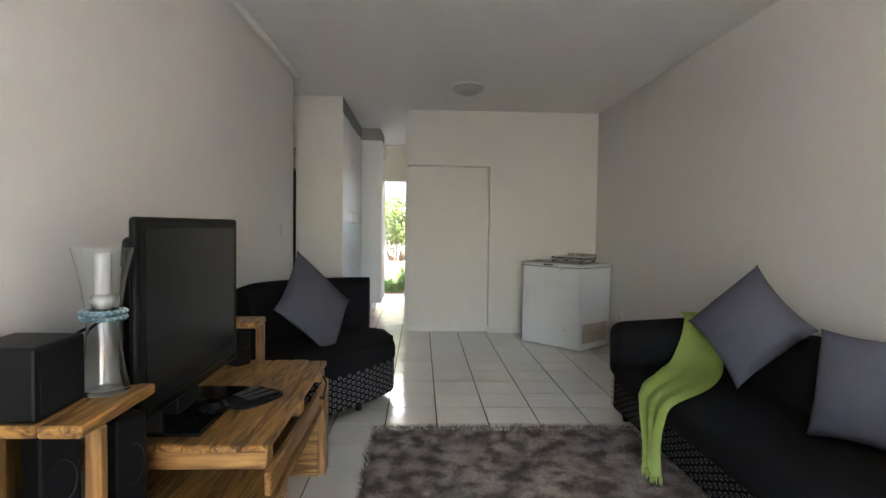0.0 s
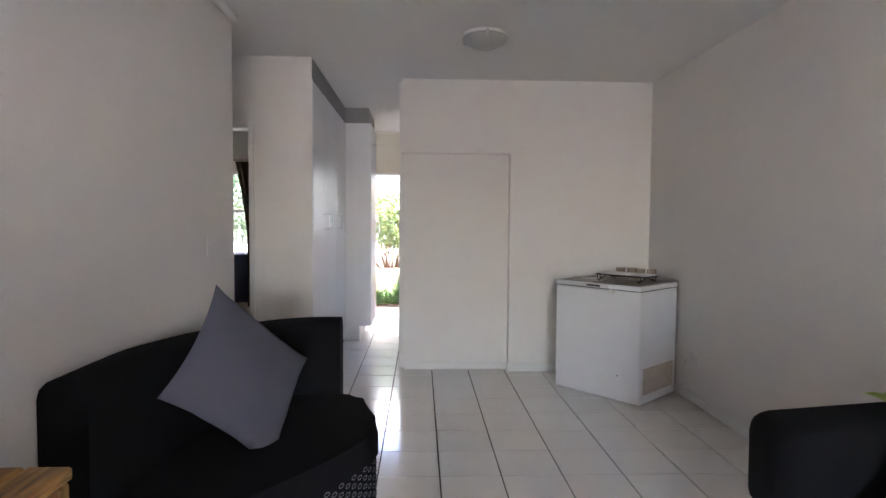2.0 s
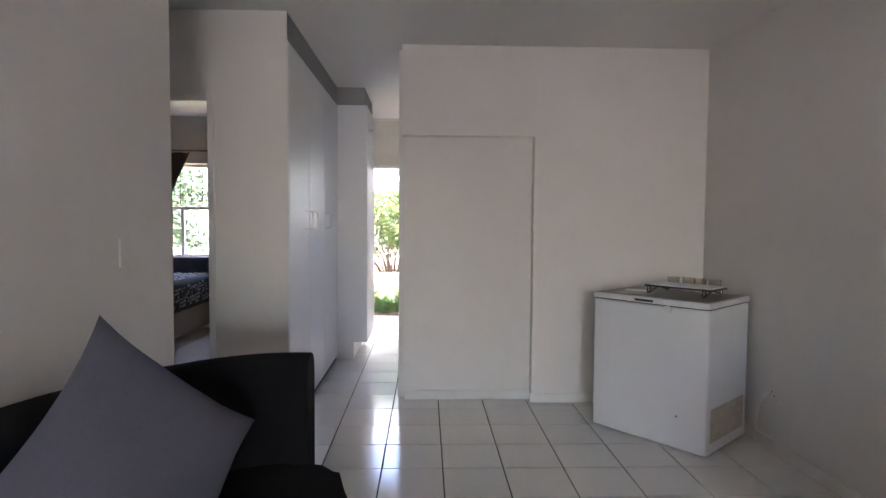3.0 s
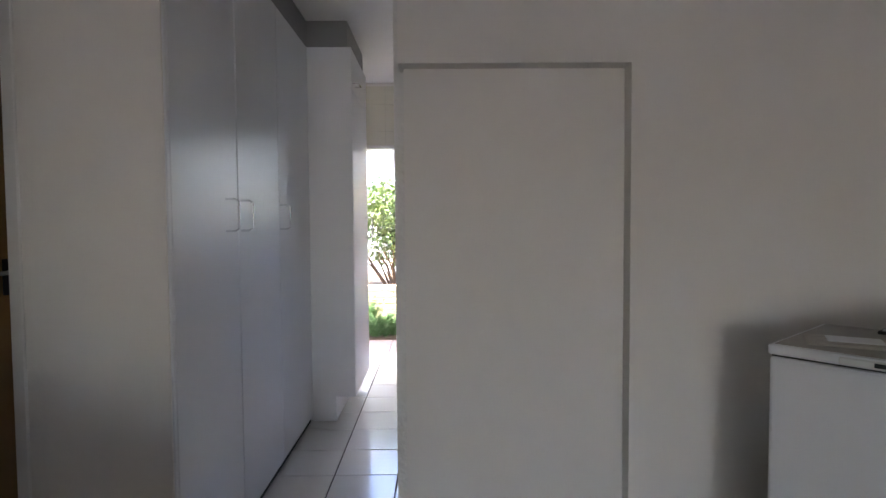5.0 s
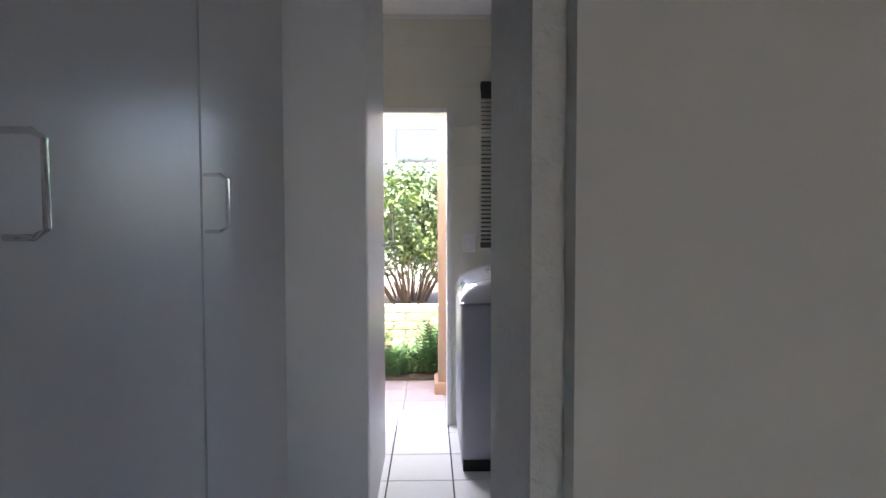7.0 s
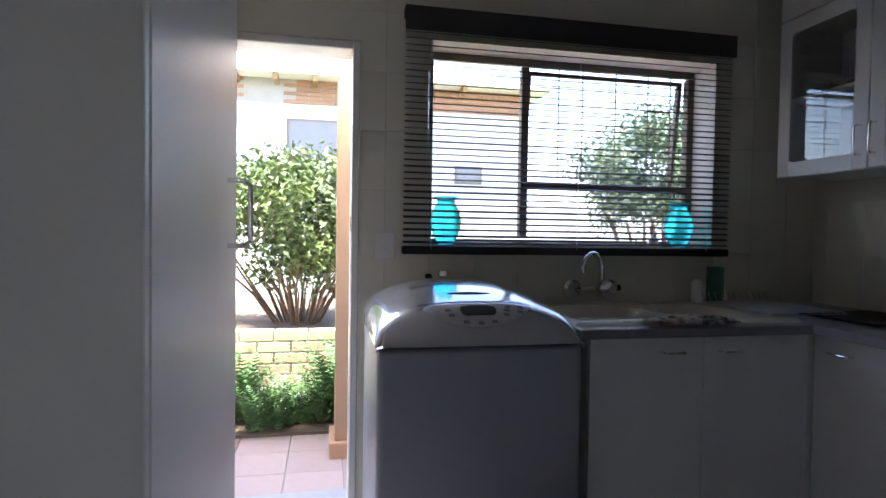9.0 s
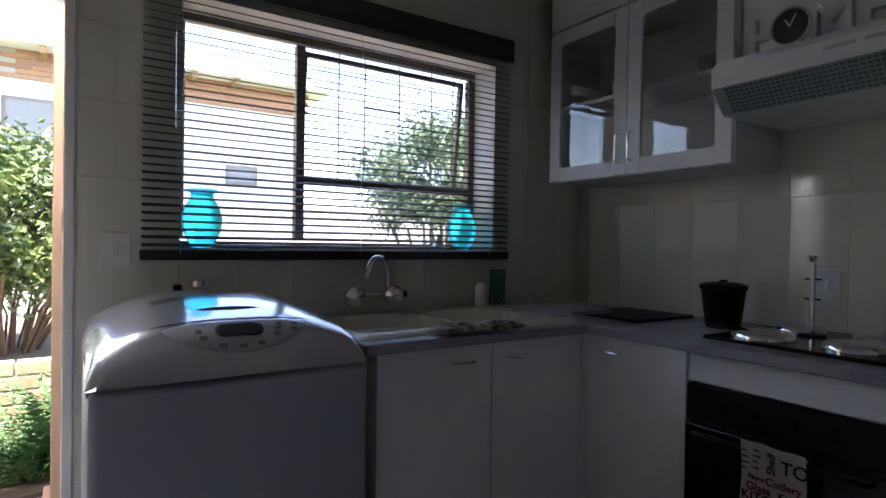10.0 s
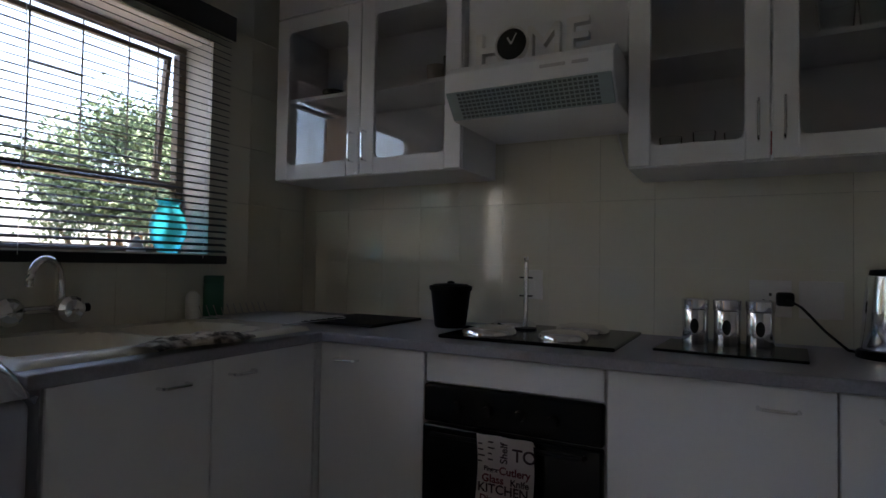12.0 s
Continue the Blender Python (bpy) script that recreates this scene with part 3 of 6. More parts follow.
def swept_back(line, thick, z0, tops, lean=0.0):
    """An upholstered back that follows a plan line; tops gives the height along it."""
    bm = bmesh.new()
    rows = []
    n = len(line)
    for i, (x, y) in enumerate(line):
        a, b = Vector(line[max(i - 1, 0)]), Vector(line[min(i + 1, n - 1)])
        d = (b - a).normalized()
        nrm = Vector((-d.y, d.x))
        u = i / (n - 1) * (len(tops) - 1)
        k = min(int(u), len(tops) - 2)
        h = tops[k] + (tops[k + 1] - tops[k]) * (u - k)
        r = thick / 2
        prof = [(-r, z0), (-r, h - r * 0.9)] + [(r * math.cos(q), h - r * 0.9 + r * 0.9 * math.sin(q)) for q in np.linspace(math.pi * 0.85, math.pi * 0.15, 6)] + [(r, h - r * 0.9), (r, z0)]
        rows.append([bm.verts.new((x + nrm.x * (o - lean * (z - z0)), y + nrm.y * (o - lean * (z - z0)), z)) for o, z in prof])
    for a, b in zip(rows, rows[1:]):
        for j in range(len(a)):
            bm.faces.new((a[j], a[(j + 1) % len(a)], b[(j + 1) % len(a)], b[j]))
    bm.faces.new(rows[0][::-1])
    bm.faces.new(rows[-1])
    return bm


def ring_band(line, z0, z1, pitch_u, pitch_z, offset):
    """Rows of small oval rings woven into a base, along an outline."""
    bm = bmesh.new()
    pts = [Vector(p) for p in line]
    acc = 0.0
    for a, b in zip(pts, pts[1:]):
        d = b - a
        ln = d.length
        if ln < 1e-6:
            continue
        t = d / ln
        nrm = Vector((t.y, -t.x))
        s = (pitch_u - acc % pitch_u) % pitch_u
        while s < ln:
            col = round((acc + s) / pitch_u)
            rows = int((z1 - z0) / pitch_z)
            for r in range(rows):
                zc = z0 + pitch_z * (r + 0.5 + (0.25 if col % 2 else -0.25))
                c = a + t * s + nrm * offset
                outer, inner = [], []
                for k in range(10):
                    q = 2 * math.pi * k / 10
                    for ring, fu, fz in ((outer, 0.4, 0.3), (inner, 0.28, 0.16)):
                        p = c + t * math.cos(q) * pitch_u * fu
                        ring.append(bm.verts.new((p.x, p.y, zc + math.sin(q) * pitch_z * fz)))
                for k in range(10):
                    bm.faces.new((outer[k], outer[(k + 1) % 10], inner[(k + 1) % 10], inner[k]))
            s += pitch_u
        acc += ln
    return bm


def cushion(name, m, size, puff, label, seed):
    """A square scatter cushion with pointed corners, standing on one of them."""
    bm = bmesh.new()
    n = 22
    rnd = random.Random(seed)
    ph = [rnd.uniform(0, 6.28) for _ in range(6)]
    for side in (1, -1):
        grid = []
        for i in range(n + 1):
            row = []
            for j in range(n + 1):
                u, v = i / n * 2 - 1, j / n * 2 - 1
                pinch = 1 - 0.11 * (1 - u * u) * (abs(v) ** 3)
                pinch2 = 1 - 0.11 * (1 - v * v) * (abs(u) ** 3)
                h = puff * ((1 - u * u) * (1 - v * v)) ** 0.42
                h += 0.007 * noise.noise(Vector((u * 2.2 + seed, v * 5, seed))) * (1 - u * u) * (1 - v * v) + 0.004 * math.sin(5 * u + 3 * v + ph[0]) * (1 - u * u) * (1 - v * v) + 0.003 * math.sin(9 * u - 7 * v + ph[1]) * (1 - abs(u)) * (1 - abs(v))
                fold = math.exp(-((u + v * 0.6 + 1.05) / 0.16) ** 2) + 0.7 * math.exp(-((u + v * 0.5 + 1.35) / 0.1) ** 2)
                h -= 0.024 * fold * (1 - u * u) ** 0.5 * (1 - v * v) ** 0.5
                row.append(bm.verts.new((u * size / 2 * pinch2, h * side, v * size / 2 * pinch)))
            grid.append(row)
        for i in range(n):
            for j in range(n):
                bm.faces.new((grid[i][j], grid[i + 1][j], grid[i + 1][j + 1], grid[i][j + 1]))
    bmesh.ops.remove_doubles(bm, verts=bm.verts, dist=0.0008)
    return solid(name, bm, M_GREYC, label, "cushion", "grey scatter cushions", m=m, smooth=True)


# curved armchair in the corner by the left wall
chair = thing("curved_armchair", "black fabric curved armchair with ring-patterned base", "armchair")
line = smooth_outline([(-1.07, 3.1), (-1.065, 3.48), (-1.0, 3.93), (-0.84, 4.28), (-0.62, 4.43), (-0.43, 4.45)], 5, False)
part("backrest", swept_back(line[::-1], 0.15, 0.1, [0.815, 0.815, 0.815, 0.835, 0.86, 0.86]), M_BLACKF, chair, smooth=True)
seat_line = [(-1.02, 2.98), (-0.84, 3.02), (-0.64, 3.17), (-0.46, 3.38), (-0.29, 3.63), (-0.19, 3.88), (-0.26, 4.15), (-0.36, 4.4), (-0.6, 4.36), (-0.83, 4.2), (-0.97, 3.95), (-1.02, 3.62)]
so = smooth_outline(seat_line, 4)
part("seat", prism(so, 0.3, 0.42, 0.055, 4), M_BLACKF, chair, smooth=True)
base = [(x * 0.985 - 0.012, y * 0.992 + 0.03) for x, y in so]
part("base", prism(base, 0.07, 0.3), M_BLACKF, chair)
front = smooth_outline([(x * 0.985 - 0.012, y * 0.992 + 0.03) for x, y in seat_line[:8]], 4, False)
part("ring_pattern", ring_band(front, 0.08, 0.3, 0.042, 0.036, 0.003), M_RING, chair, "woven grey oval rings")
for x, y in ((-0.42, 3.6), (-0.9, 3.2), (-0.32, 4.2), (-0.85, 4.1)):
    part("leg", lathe([(0, 0), (0.02, 0), (0.026, 0.07), (0, 0.07)], 14), M_BPLAST, chair).location = (x, y, 0)
def on_corner(centre, up, right):
    """A pose whose upper corner points along up and whose right corner along right."""
    u = Vector(up).normalized()
    r = Vector(right)
    r = (r - u * r.dot(u)).normalized()
    x, z = (u + r).normalized(), (u - r).normalized()
    y = z.cross(x)
    m = Matrix((x, y, z)).transposed().to_4x4()
    m.translation = centre
    return m


cushion("scatter_cushion", on_corner((-0.745, 3.78, 0.682), (-0.34, 0.22, 0.88), (0.55, 0.76, -0.3)), 0.58, 0.075, "plain grey cotton cushion propped on the armchair", 1)

# sofa along the right wall
sofa = thing("sofa", "black fabric three-seater sofa with ring-patterned base", "sofa")
part("base", box(1.25, 1.98, 0.85, 3.44, 0.07, 0.3, 0.02, 2), M_BLACKF, sofa)
part("seat", box(1.17, 1.82, 1.08, 3.23, 0.27, 0.41, 0.06, 4), M_BLACKF, sofa, smooth=True)
bm = bmesh.new()
bx(bm, 1.74, 1.99, 0.95, 3.38, 0.3, 0.8, 0.07, 4, m=Matrix.Translation((1.9, 2.5, 0.3)) @ pose(0, 0, 0, 0, 4) @ Matrix.Translation((-1.9, -2.5, -0.3)))
for v in bm.verts:
    if v.co.z > 0.5 and v.co.y > 2.3:
        v.co.z -= 0.125 * (v.co.y - 2.3) / 1.08
part("backrest", bm, M_BLACKF, sofa, smooth=True)
for y0, y1 in ((3.2, 3.46), (0.85, 1.1)):
    bm = box(1.21, 1.96, y0, y1, 0.28, 0.64, 0.075, 4)
    for v in bm.verts:
        if v.co.z > 0.4:
            v.co.z += 0.05 * (v.co.x - 1.21) / 0.75
            v.co.y += 0.03 * (v.co.z - 0.4) * (1 if y0 > 3 else -1)
    part("armrest", bm, M_BLACKF, sofa, smooth=True)
    part("arm_base", box(1.25, 1.93, y0 + 0.02, y1 - 0.02, 0.07, 0.3, 0.015, 2), M_BLACKF, sofa)
part("ring_pattern", ring_band([(1.25, 3.44), (1.25, 0.85)], 0.09, 0.29, 0.042, 0.036, 0.004), M_RING, sofa, "woven grey oval rings")
for x in (1.32, 1.9):
    for y in (0.92, 3.38):
        part("leg", lathe([(0, 0), (0.02, 0), (0.026, 0.07), (0, 0.07)], 14), M_BPLAST, sofa).location = (x, y, 0)
cushion("scatter_cushion", on_corner((1.635, 2.6, 0.76), (0.27, 0.25, 0.92), (0.4, -0.87, -0.26)), 0.46, 0.115, "plain grey cotton cushion standing on its corner on the sofa", 2)
cushion("scatter_cushion", on_corner((1.69, 1.86, 0.635), (0.62, -0.75, 1.0), (0.2, -1.0, -0.8)), 0.44, 0.105, "plain grey cotton cushion leaning on the sofa back", 3)

# lime throw over arm, seat and front edge
def throw_blanket():
    bm = bmesh.new()
    path = [(1.725, 3.42, 0.69), (1.71, 3.33, 0.7), (1.68, 3.19, 0.685), (1.645, 3.09, 0.575), (1.575, 2.99, 0.46), (1.475, 2.87, 0.432), (1.345, 2.72, 0.426), (1.175, 2.585, 0.402), (1.135, 2.54, 0.33), (1.13, 2.52, 0.25), (1.125, 2.49, 0.16), (1.12, 2.47, 0.07)]
    fine = []
    for i in range(len(path) - 1):
        p0, p1, p2, p3 = [Vector(path[min(max(i + j, 0), len(path) - 1)]) for j in (-1, 0, 1, 2)]
        for s in range(5):
            t = s / 5
            fine.append(0.5 * ((2 * p1) + (p2 - p0) * t + (2 * p0 - 5 * p1 + 4 * p2 - p3) * t * t + (3 * p1 - p0 - 3 * p2 + p3) * t ** 3))
    fine.append(Vector(path[-1]))
    n, rows = 22, []
    for k, c in enumerate(fine):
        u = k / (len(fine) - 1)
        wide = 0.075 + 0.105 * math.sin(math.pi * min(1, max(0, (u - 0.15) / 0.75))) ** 1.5
        turn = -8 - 46 * min(1, max(0, (u - 0.1) / 0.3)) - 33 * min(1, max(0, (u - 0.4) / 0.25))
        ax = Vector((math.cos(radians(turn)), math.sin(radians(turn)), 0))
        ax.normalize()
        row = []
        for j in range(n + 1):
            v = j / n * 2 - 1
            drop = max(0, u - 0.55) * 2
            wave = (0.003 + 0.015 * drop) * math.sin(v * 9 + 3 * u) + 0.002 * math.sin(v * 23 + 9 * u)
            p = c + ax * v * wide
            nrm = Vector((-1, 0, 0)) if u > 0.66 else Vector((0, 0, 1))
            row.append(bm.verts.new(p + nrm * (wave + 0.012)))
        rows.append(row)
    for a, b in zip(rows, rows[1:]):
        for j in range(n):
            bm.faces.new((a[j], a[j + 1], b[j + 1], b[j]))
    bmesh.ops.solidify(bm, geom=list(bm.faces), thickness=0.006)
    last = rows[-1]
    for j in range(0, n, 1):
        p = last[j].co
        tube([p, p + Vector((0.004 * math.sin(j), 0.004, -0.03)), p + Vector((0, 0.006 * math.sin(j * 2.3), -0.045))], 0.004, 5, bm)
    return bm


solid("throw_blanket", throw_blanket(), M_LIME, "lime green knitted throw draped over the sofa arm and seat", "throw", smooth=True)

# shaggy rug
def rug():
    bm = bmesh.new()
    rnd = random.Random(5)
    x0, x1, y0, y1 = -0.28, 1.3, -0.2, 3.19
    n, m = 44, 72
    g = []
    for i in range(n + 1):
        row = []
        for j in range(m + 1):
            e = min(i, n - i, j, m - j)
            z = 0.004 if e == 0 else 0.03 + rnd.uniform(-0.006, 0.006)
            row.append(bm.verts.new((x0 + (x1 - x0) * i / n + rnd.uniform(-0.01, 0.01), y0 + (y1 - y0) * j / m + rnd.uniform(-0.01, 0.01), z)))
        g.append(row)
    for i in range(n):
        for j in range(m):
            bm.faces.new((g[i][j], g[i + 1][j], g[i + 1][j + 1], g[i][j + 1]))
    return bm


M_RUG = material("shaggy_grey_pile", (0.36, 0.305, 0.28), 0.95, vary=0.4, grain=55, bump=0.9, bump_scale=140, spec=0.2, colour2=(0.15, 0.12, 0.108), mix_scale=9, contrast=True)
rug_ob = thing("rug", "grey-brown shaggy rug lying on the tiles before the sofa", "rug")
part("backing", rug(), M_RUG, rug_ob)


def rug_pile():
    rnd = random.Random(9)
    vs, fs = [], []
    for k in range(26000):
        x, y = rnd.uniform(-0.29, 1.31), 3.21 - 1.6 * rnd.random()
        a, l = rnd.uniform(0, 6.28), rnd.uniform(0.02, 0.045)
        lean = noise.noise(Vector((x * 2.5, y * 2.5, 0))) * 3
        dx, dy = math.cos(a + lean) * l * 0.8, math.sin(a + lean) * l * 0.8
        w = 0.003
        px, py = -math.sin(a) * w, math.cos(a) * w
        b = len(vs)
        vs += [(x - px, y - py, 0.022), (x + px, y + py, 0.022), (x + dx, y + dy, 0.03 + l * 0.45)]
        fs.append((b, b + 1, b + 2))
    me = bpy.data.meshes.new("pile_tuft")
    me.from_pydata(vs, [], fs)
    me.materials.append(M_RUG)
    ob = new("pile_tuft", me)
    ob.parent = rug_ob
    return tagged(ob, kind="stuff")


rug_pile()

# ---- television unit ----
unit = thing("tv_unit", "rough pallet-wood television unit with raised end shelves", "tv unit")
rnd = random.Random(11)
for k in range(7):
    x0 = -1.1 + k * 0.088
    part("top_plank", box(x0, x0 + 0.085, 1.58 + rnd.uniform(-0.012, 0.012), 2.7, 0.522 + rnd.uniform(0, 0.004), 0.55 + rnd.uniform(-0.003, 0.003), 0.005), M_PINE, unit)
for y0 in (1.6, 2.1, 2.6):
    part("bearer", box(-1.09, -0.495, y0, y0 + 0.075, 0.462, 0.522, 0.005), M_PINEX, unit)
for k in range(7):
    x0 = -1.1 + k * 0.088
    part("deck_plank", box(x0, x0 + 0.085, 0.9 + rnd.uniform(-0.012, 0.012), 2.69, 0.315, 0.34 + rnd.uniform(-0.003, 0.003), 0.005), M_PINE, unit)
part("front_board", box(-0.5, -0.478, 1.58, 2.7, 0.385, 0.462, 0.005), M_PINE, unit)
for y0 in (0.95, 1.85, 2.58):
    part("foot_block", box(-1.08, -0.51, y0, y0 + 0.1, 0.0, 0.315, 0.006), M_PINEX, unit)
part("end_board", box(-0.55, -0.478, 2.6, 2.7, 0.0, 0.385, 0.006), M_PINEZ, unit)
for y0, y1, z in ((1.12, 1.49, 0.77), (2.5, 2.68, 0.775)):
    for k in range(3):
        x0 = -1.1 + k * 0.105
        part("shelf_plank", box(x0, x0 + 0.102, y0 + rnd.uniform(-0.006, 0.006), y1, z - 0.03, z, 0.005), M_PINE, unit)
    py = y0 + 0.08 if y0 < 2 else y1 - 0.05
    low = 0.341 if py < 1.5 else 0.551
    part("post", box(-0.827, -0.788, py, py + 0.037, low, z - 0.03, 0.005), M_PINEZ, unit)
    part("post", box(-1.09, -1.04, py, py + 0.05, low, z - 0.03, 0.005), M_PINEZ, unit)
for k in range(8):
    part("back_plank", box(-1.125, -1.103, 0.92 + k * 0.08, 0.997 + k * 0.08, 0.02, 0.735 + rnd.uniform(-0.01, 0.004), 0.004), M_PINEZ, unit)

tv = thing("television", "black flat-screen television switched off, on its glossy stand", "television", pose(-0.885, 1.9, 0.555))
part("casing", box(-0.03, 0.045, -0.36, 0.38, 0.16, 0.64, 0.02, 3), M_BPLAST, tv)
part("bezel", box(0.028, 0.058, -0.43, 0.455, 0.085, 0.7, 0.014, 3), M_BPLAST, tv)
part("screen", box(0.0575, 0.0595, -0.385, 0.405, 0.17, 0.665), M_SCREEN, tv, "dark glossy screen")
part("speaker_bar", box(0.058, 0.066, -0.4, 0.4, 0.1, 0.13, 0.004, 2), M_SCREEN, tv)
part("neck", box(-0.03, 0.03, -0.09, 0.09, 0.012, 0.09, 0.008, 2), M_BPLAST, tv)
part("base_plate", box(-0.13, 0.17, -0.27, 0.27, 0.0, 0.014, 0.006, 2), M_SCREEN, tv)
ctl = thing("remote_tray", "dark woven tray holding remote controls, on the unit", "tray", pose(-0.66, 2.02, 0.556, 0, 0, 60) @ Matrix.Diagonal((0.9, 0.95, 0.62, 1)))
part("dish", prism(smooth_outline([(-0.1, -0.07), (0.1, -0.07), (0.13, 0), (0.1, 0.07), (-0.1, 0.07), (-0.13, 0)], 3), 0, 0.022, 0.008), M_BPLAST, ctl)
for k in range(3):
    rc = part("remote", box(-0.085, 0.085, -0.02, 0.02, 0.022, 0.04, 0.006, 2), M_BPLAST, ctl)
    rc.matrix_basis = pose(0.01 * k, -0.045 + 0.045 * k, 0, 0, 0, -6 + 5 * k)
    bm = bmesh.new()
    for i in range(7):
        for j in range(3):
            bx(bm, -0.07 + i * 0.02, -0.058 + i * 0.02, -0.014 + j * 0.011, -0.006 + j * 0.011, 0.04, 0.042)
    part("button_pad", bm, material("grey_buttons", (0.1, 0.1, 0.105), 0.5) if k == 0 else bpy.data.materials["grey_buttons"], rc, "pale buttons")
mouse = thing("media_remote", "small glossy black puck beside the television stand", "remote", pose(-0.76, 1.86, 0.57))
part("shell", lathe([(0, 0), (0.05, 0), (0.055, 0.015), (0.04, 0.035), (0, 0.042)], 24), M_SCREEN, mouse, smooth=True)

sub = thing("subwoofer", "black box subwoofer on the raised shelf", "loudspeaker", pose(-0.99, 1.24, 0.771))
part("cabinet", box(-0.09, 0.09, -0.1, 0.1, 0, 0.175, 0.008, 2), M_BPLAST, sub)
part("front_cloth", box(0.0901, 0.094, -0.085, 0.085, 0.012, 0.163, 0.002), M_BLACKF, sub)
spk = thing("small_speaker", "small black satellite loudspeaker under the raised shelf", "loudspeaker", pose(-0.84, 1.385, 0.341, 0, 0, -20) @ Matrix.Diagonal((1, 1, 1.5, 1)), "speaker set")
part("cabinet", box(-0.05, 0.05, -0.05, 0.05, 0, 0.25, 0.008, 2), M_BPLAST, spk)
part("cone", lathe([(0.038, 0), (0.03, -0.008), (0.012, -0.014), (0, -0.01)], 20), M_DARKG, spk, "dark round driver").matrix_basis = pose(0.051, 0, 0.16, 0, 90)
copy_thing(spk, pose(-0.96, 1.29, 0.341, 0, 0, -35))
copy_thing(spk, pose(-0.9, 2.6, 0.551, 0, 0, -30) @ Matrix.Diagonal((0.85, 0.85, 0.46, 1)))

vase = thing("tall_glass_vase", "tall clear glass vase with a patterned band and white pebbles", "vase", pose(-0.885, 1.4, 0.771) @ Matrix.Diagonal((1.3, 1.3, 1.03, 1)))
part("glass", lathe([(0, 0), (0.046, 0), (0.049, 0.008), (0.041, 0.06), (0.034, 0.13), (0.033, 0.2), (0.043, 0.29), (0.06, 0.385), (0.0585, 0.385), (0.0415, 0.29), (0.0315, 0.2), (0.0325, 0.13), (0.0395, 0.06), (0.046, 0.014), (0, 0.012)], 32), M_CLEAR, vase, "clear glass", True)
M_BEAD = material("blue_white_beads", (0.55, 0.6, 0.62), 0.3, vary=0.3, grain=70, per_object=0.3, colour2=(0.1, 0.2, 0.25), mix_scale=40, contrast=True)
bead = as_mesh("bead", lathe([(0, -0.008), (0.006, -0.005), (0.0085, 0), (0.006, 0.005), (0, 0.008)], 8), M_BEAD, True)
for k in range(18):
    for row in range(2):
        b = new("bead", bead)
        b.parent = vase
        q = 2 * math.pi * (k + 0.5 * row) / 18
        b.location = (0.039 * math.cos(q), 0.039 * math.sin(q), 0.2 + 0.015 * row)
M_WAX = material("translucent_white_wax", (0.5, 0.5, 0.49), 0.5, vary=0.05)
part("candle", lathe([(0, 0.262), (0.016, 0.262), (0.017, 0.268), (0.0165, 0.365), (0.015, 0.37), (0, 0.368)], 20), M_WAX, vase, "white candle", True)
part("candle_ball", lathe([(0, 0.222), (0.015, 0.224), (0.026, 0.236), (0.028, 0.246), (0.023, 0.258), (0.012, 0.264), (0, 0.265)], 20), M_WAX, vase, "round white holder", True)
solid("antenna", tube([(-1.012, 2.48, 0.776), (-0.96, 2.55, 1.12)], 0.003, 6), M_STEEL, "thin telescopic aerial leaning beside the television", "aerial")
solid("tv_cable", tube([(-1.13, 1.2, 0.86), (-1.1, 1.4, 0.86), (-1.05, 1.55, 0.9), (-0.98, 1.7, 0.96)], 0.005, 6), M_BPLAST, "black cable running behind the television", "cable")
solid("unit_cable", tube([(-0.5, 2.62, 0.5), (-0.472, 2.6, 0.46), (-0.47, 2.5, 0.41), (-0.472, 2.45, 0.43), (-0.5, 2.42, 0.47)], 0.004, 6), M_BPLAST, "black cable looped over the edge of the unit", "cable")

# ---- kitchen ----
WT = 0.905


def base_unit(name, m, w, doors, label, handles=True, drawer=0.0, depth=0.56):
    """A base cabinet; local x along its front, y into it, z up."""
    u = thing(name, label, "base cabinet", m, "kitchen base cabinets")
    part("carcass", box(0.002, w - 0.002, 0.02, depth, 0.1, WT - 0.035), M_MELA, u)
    part("plinth", box(0.002, w - 0.002, 0.07, 0.085, 0, 0.1), M_GAP, u)
    for a, b, hx in doors:
        d = part("door", box(a + 0.002, b - 0.002, 0, 0.0185, 0.105, WT - 0.04, 0.003), M_MELA, u)
        if hx is not None:
            d_handle(d, (hx, 0, WT - 0.092), (0, -1, 0), 10.085, 0.03, 0.0045)
    return u


# sink run along the window wall, facing the passage; its fronts stand at y = 8.7
base_unit("base_cabinet", pose(0.55, 8.71, 0), 0.44, [(0, 0.44, 0.31)], "white melamine sink cabinet beside the washing machine")
base_unit("base_cabinet", pose(0.99, 8.71, 0), 0.43, [(0, 0.43, 0.1)], "white melamine sink cabinet with a bow handle")
# run along the right wall, facing west; local x runs towards -y
SIDE = 1.44
base_unit("base_cabinet", pose(SIDE, 8.7, 0, 0, 0, -90), 0.42, [(0, 0.42, 0.12)], "white melamine corner cabinet beside the oven")
base_unit("base_cabinet", pose(SIDE, 7.715, 0, 0, 0, -90), 0.52, [(0, 0.52, 0.4)], "white melamine cabinet next to the oven")
base_unit("base_cabinet", pose(SIDE, 7.195, 0, 0, 0, -90), 0.6, [(0, 0.6, 0.12)], "white melamine cabinet at the end of the worktop")
solid("end_panel", box(0.497, 0.512, 8.72, 9.28, 0, WT - 0.036, 0.002), M_MELA, "narrow white melamine panel supporting the worktop beside the washer", "panel")

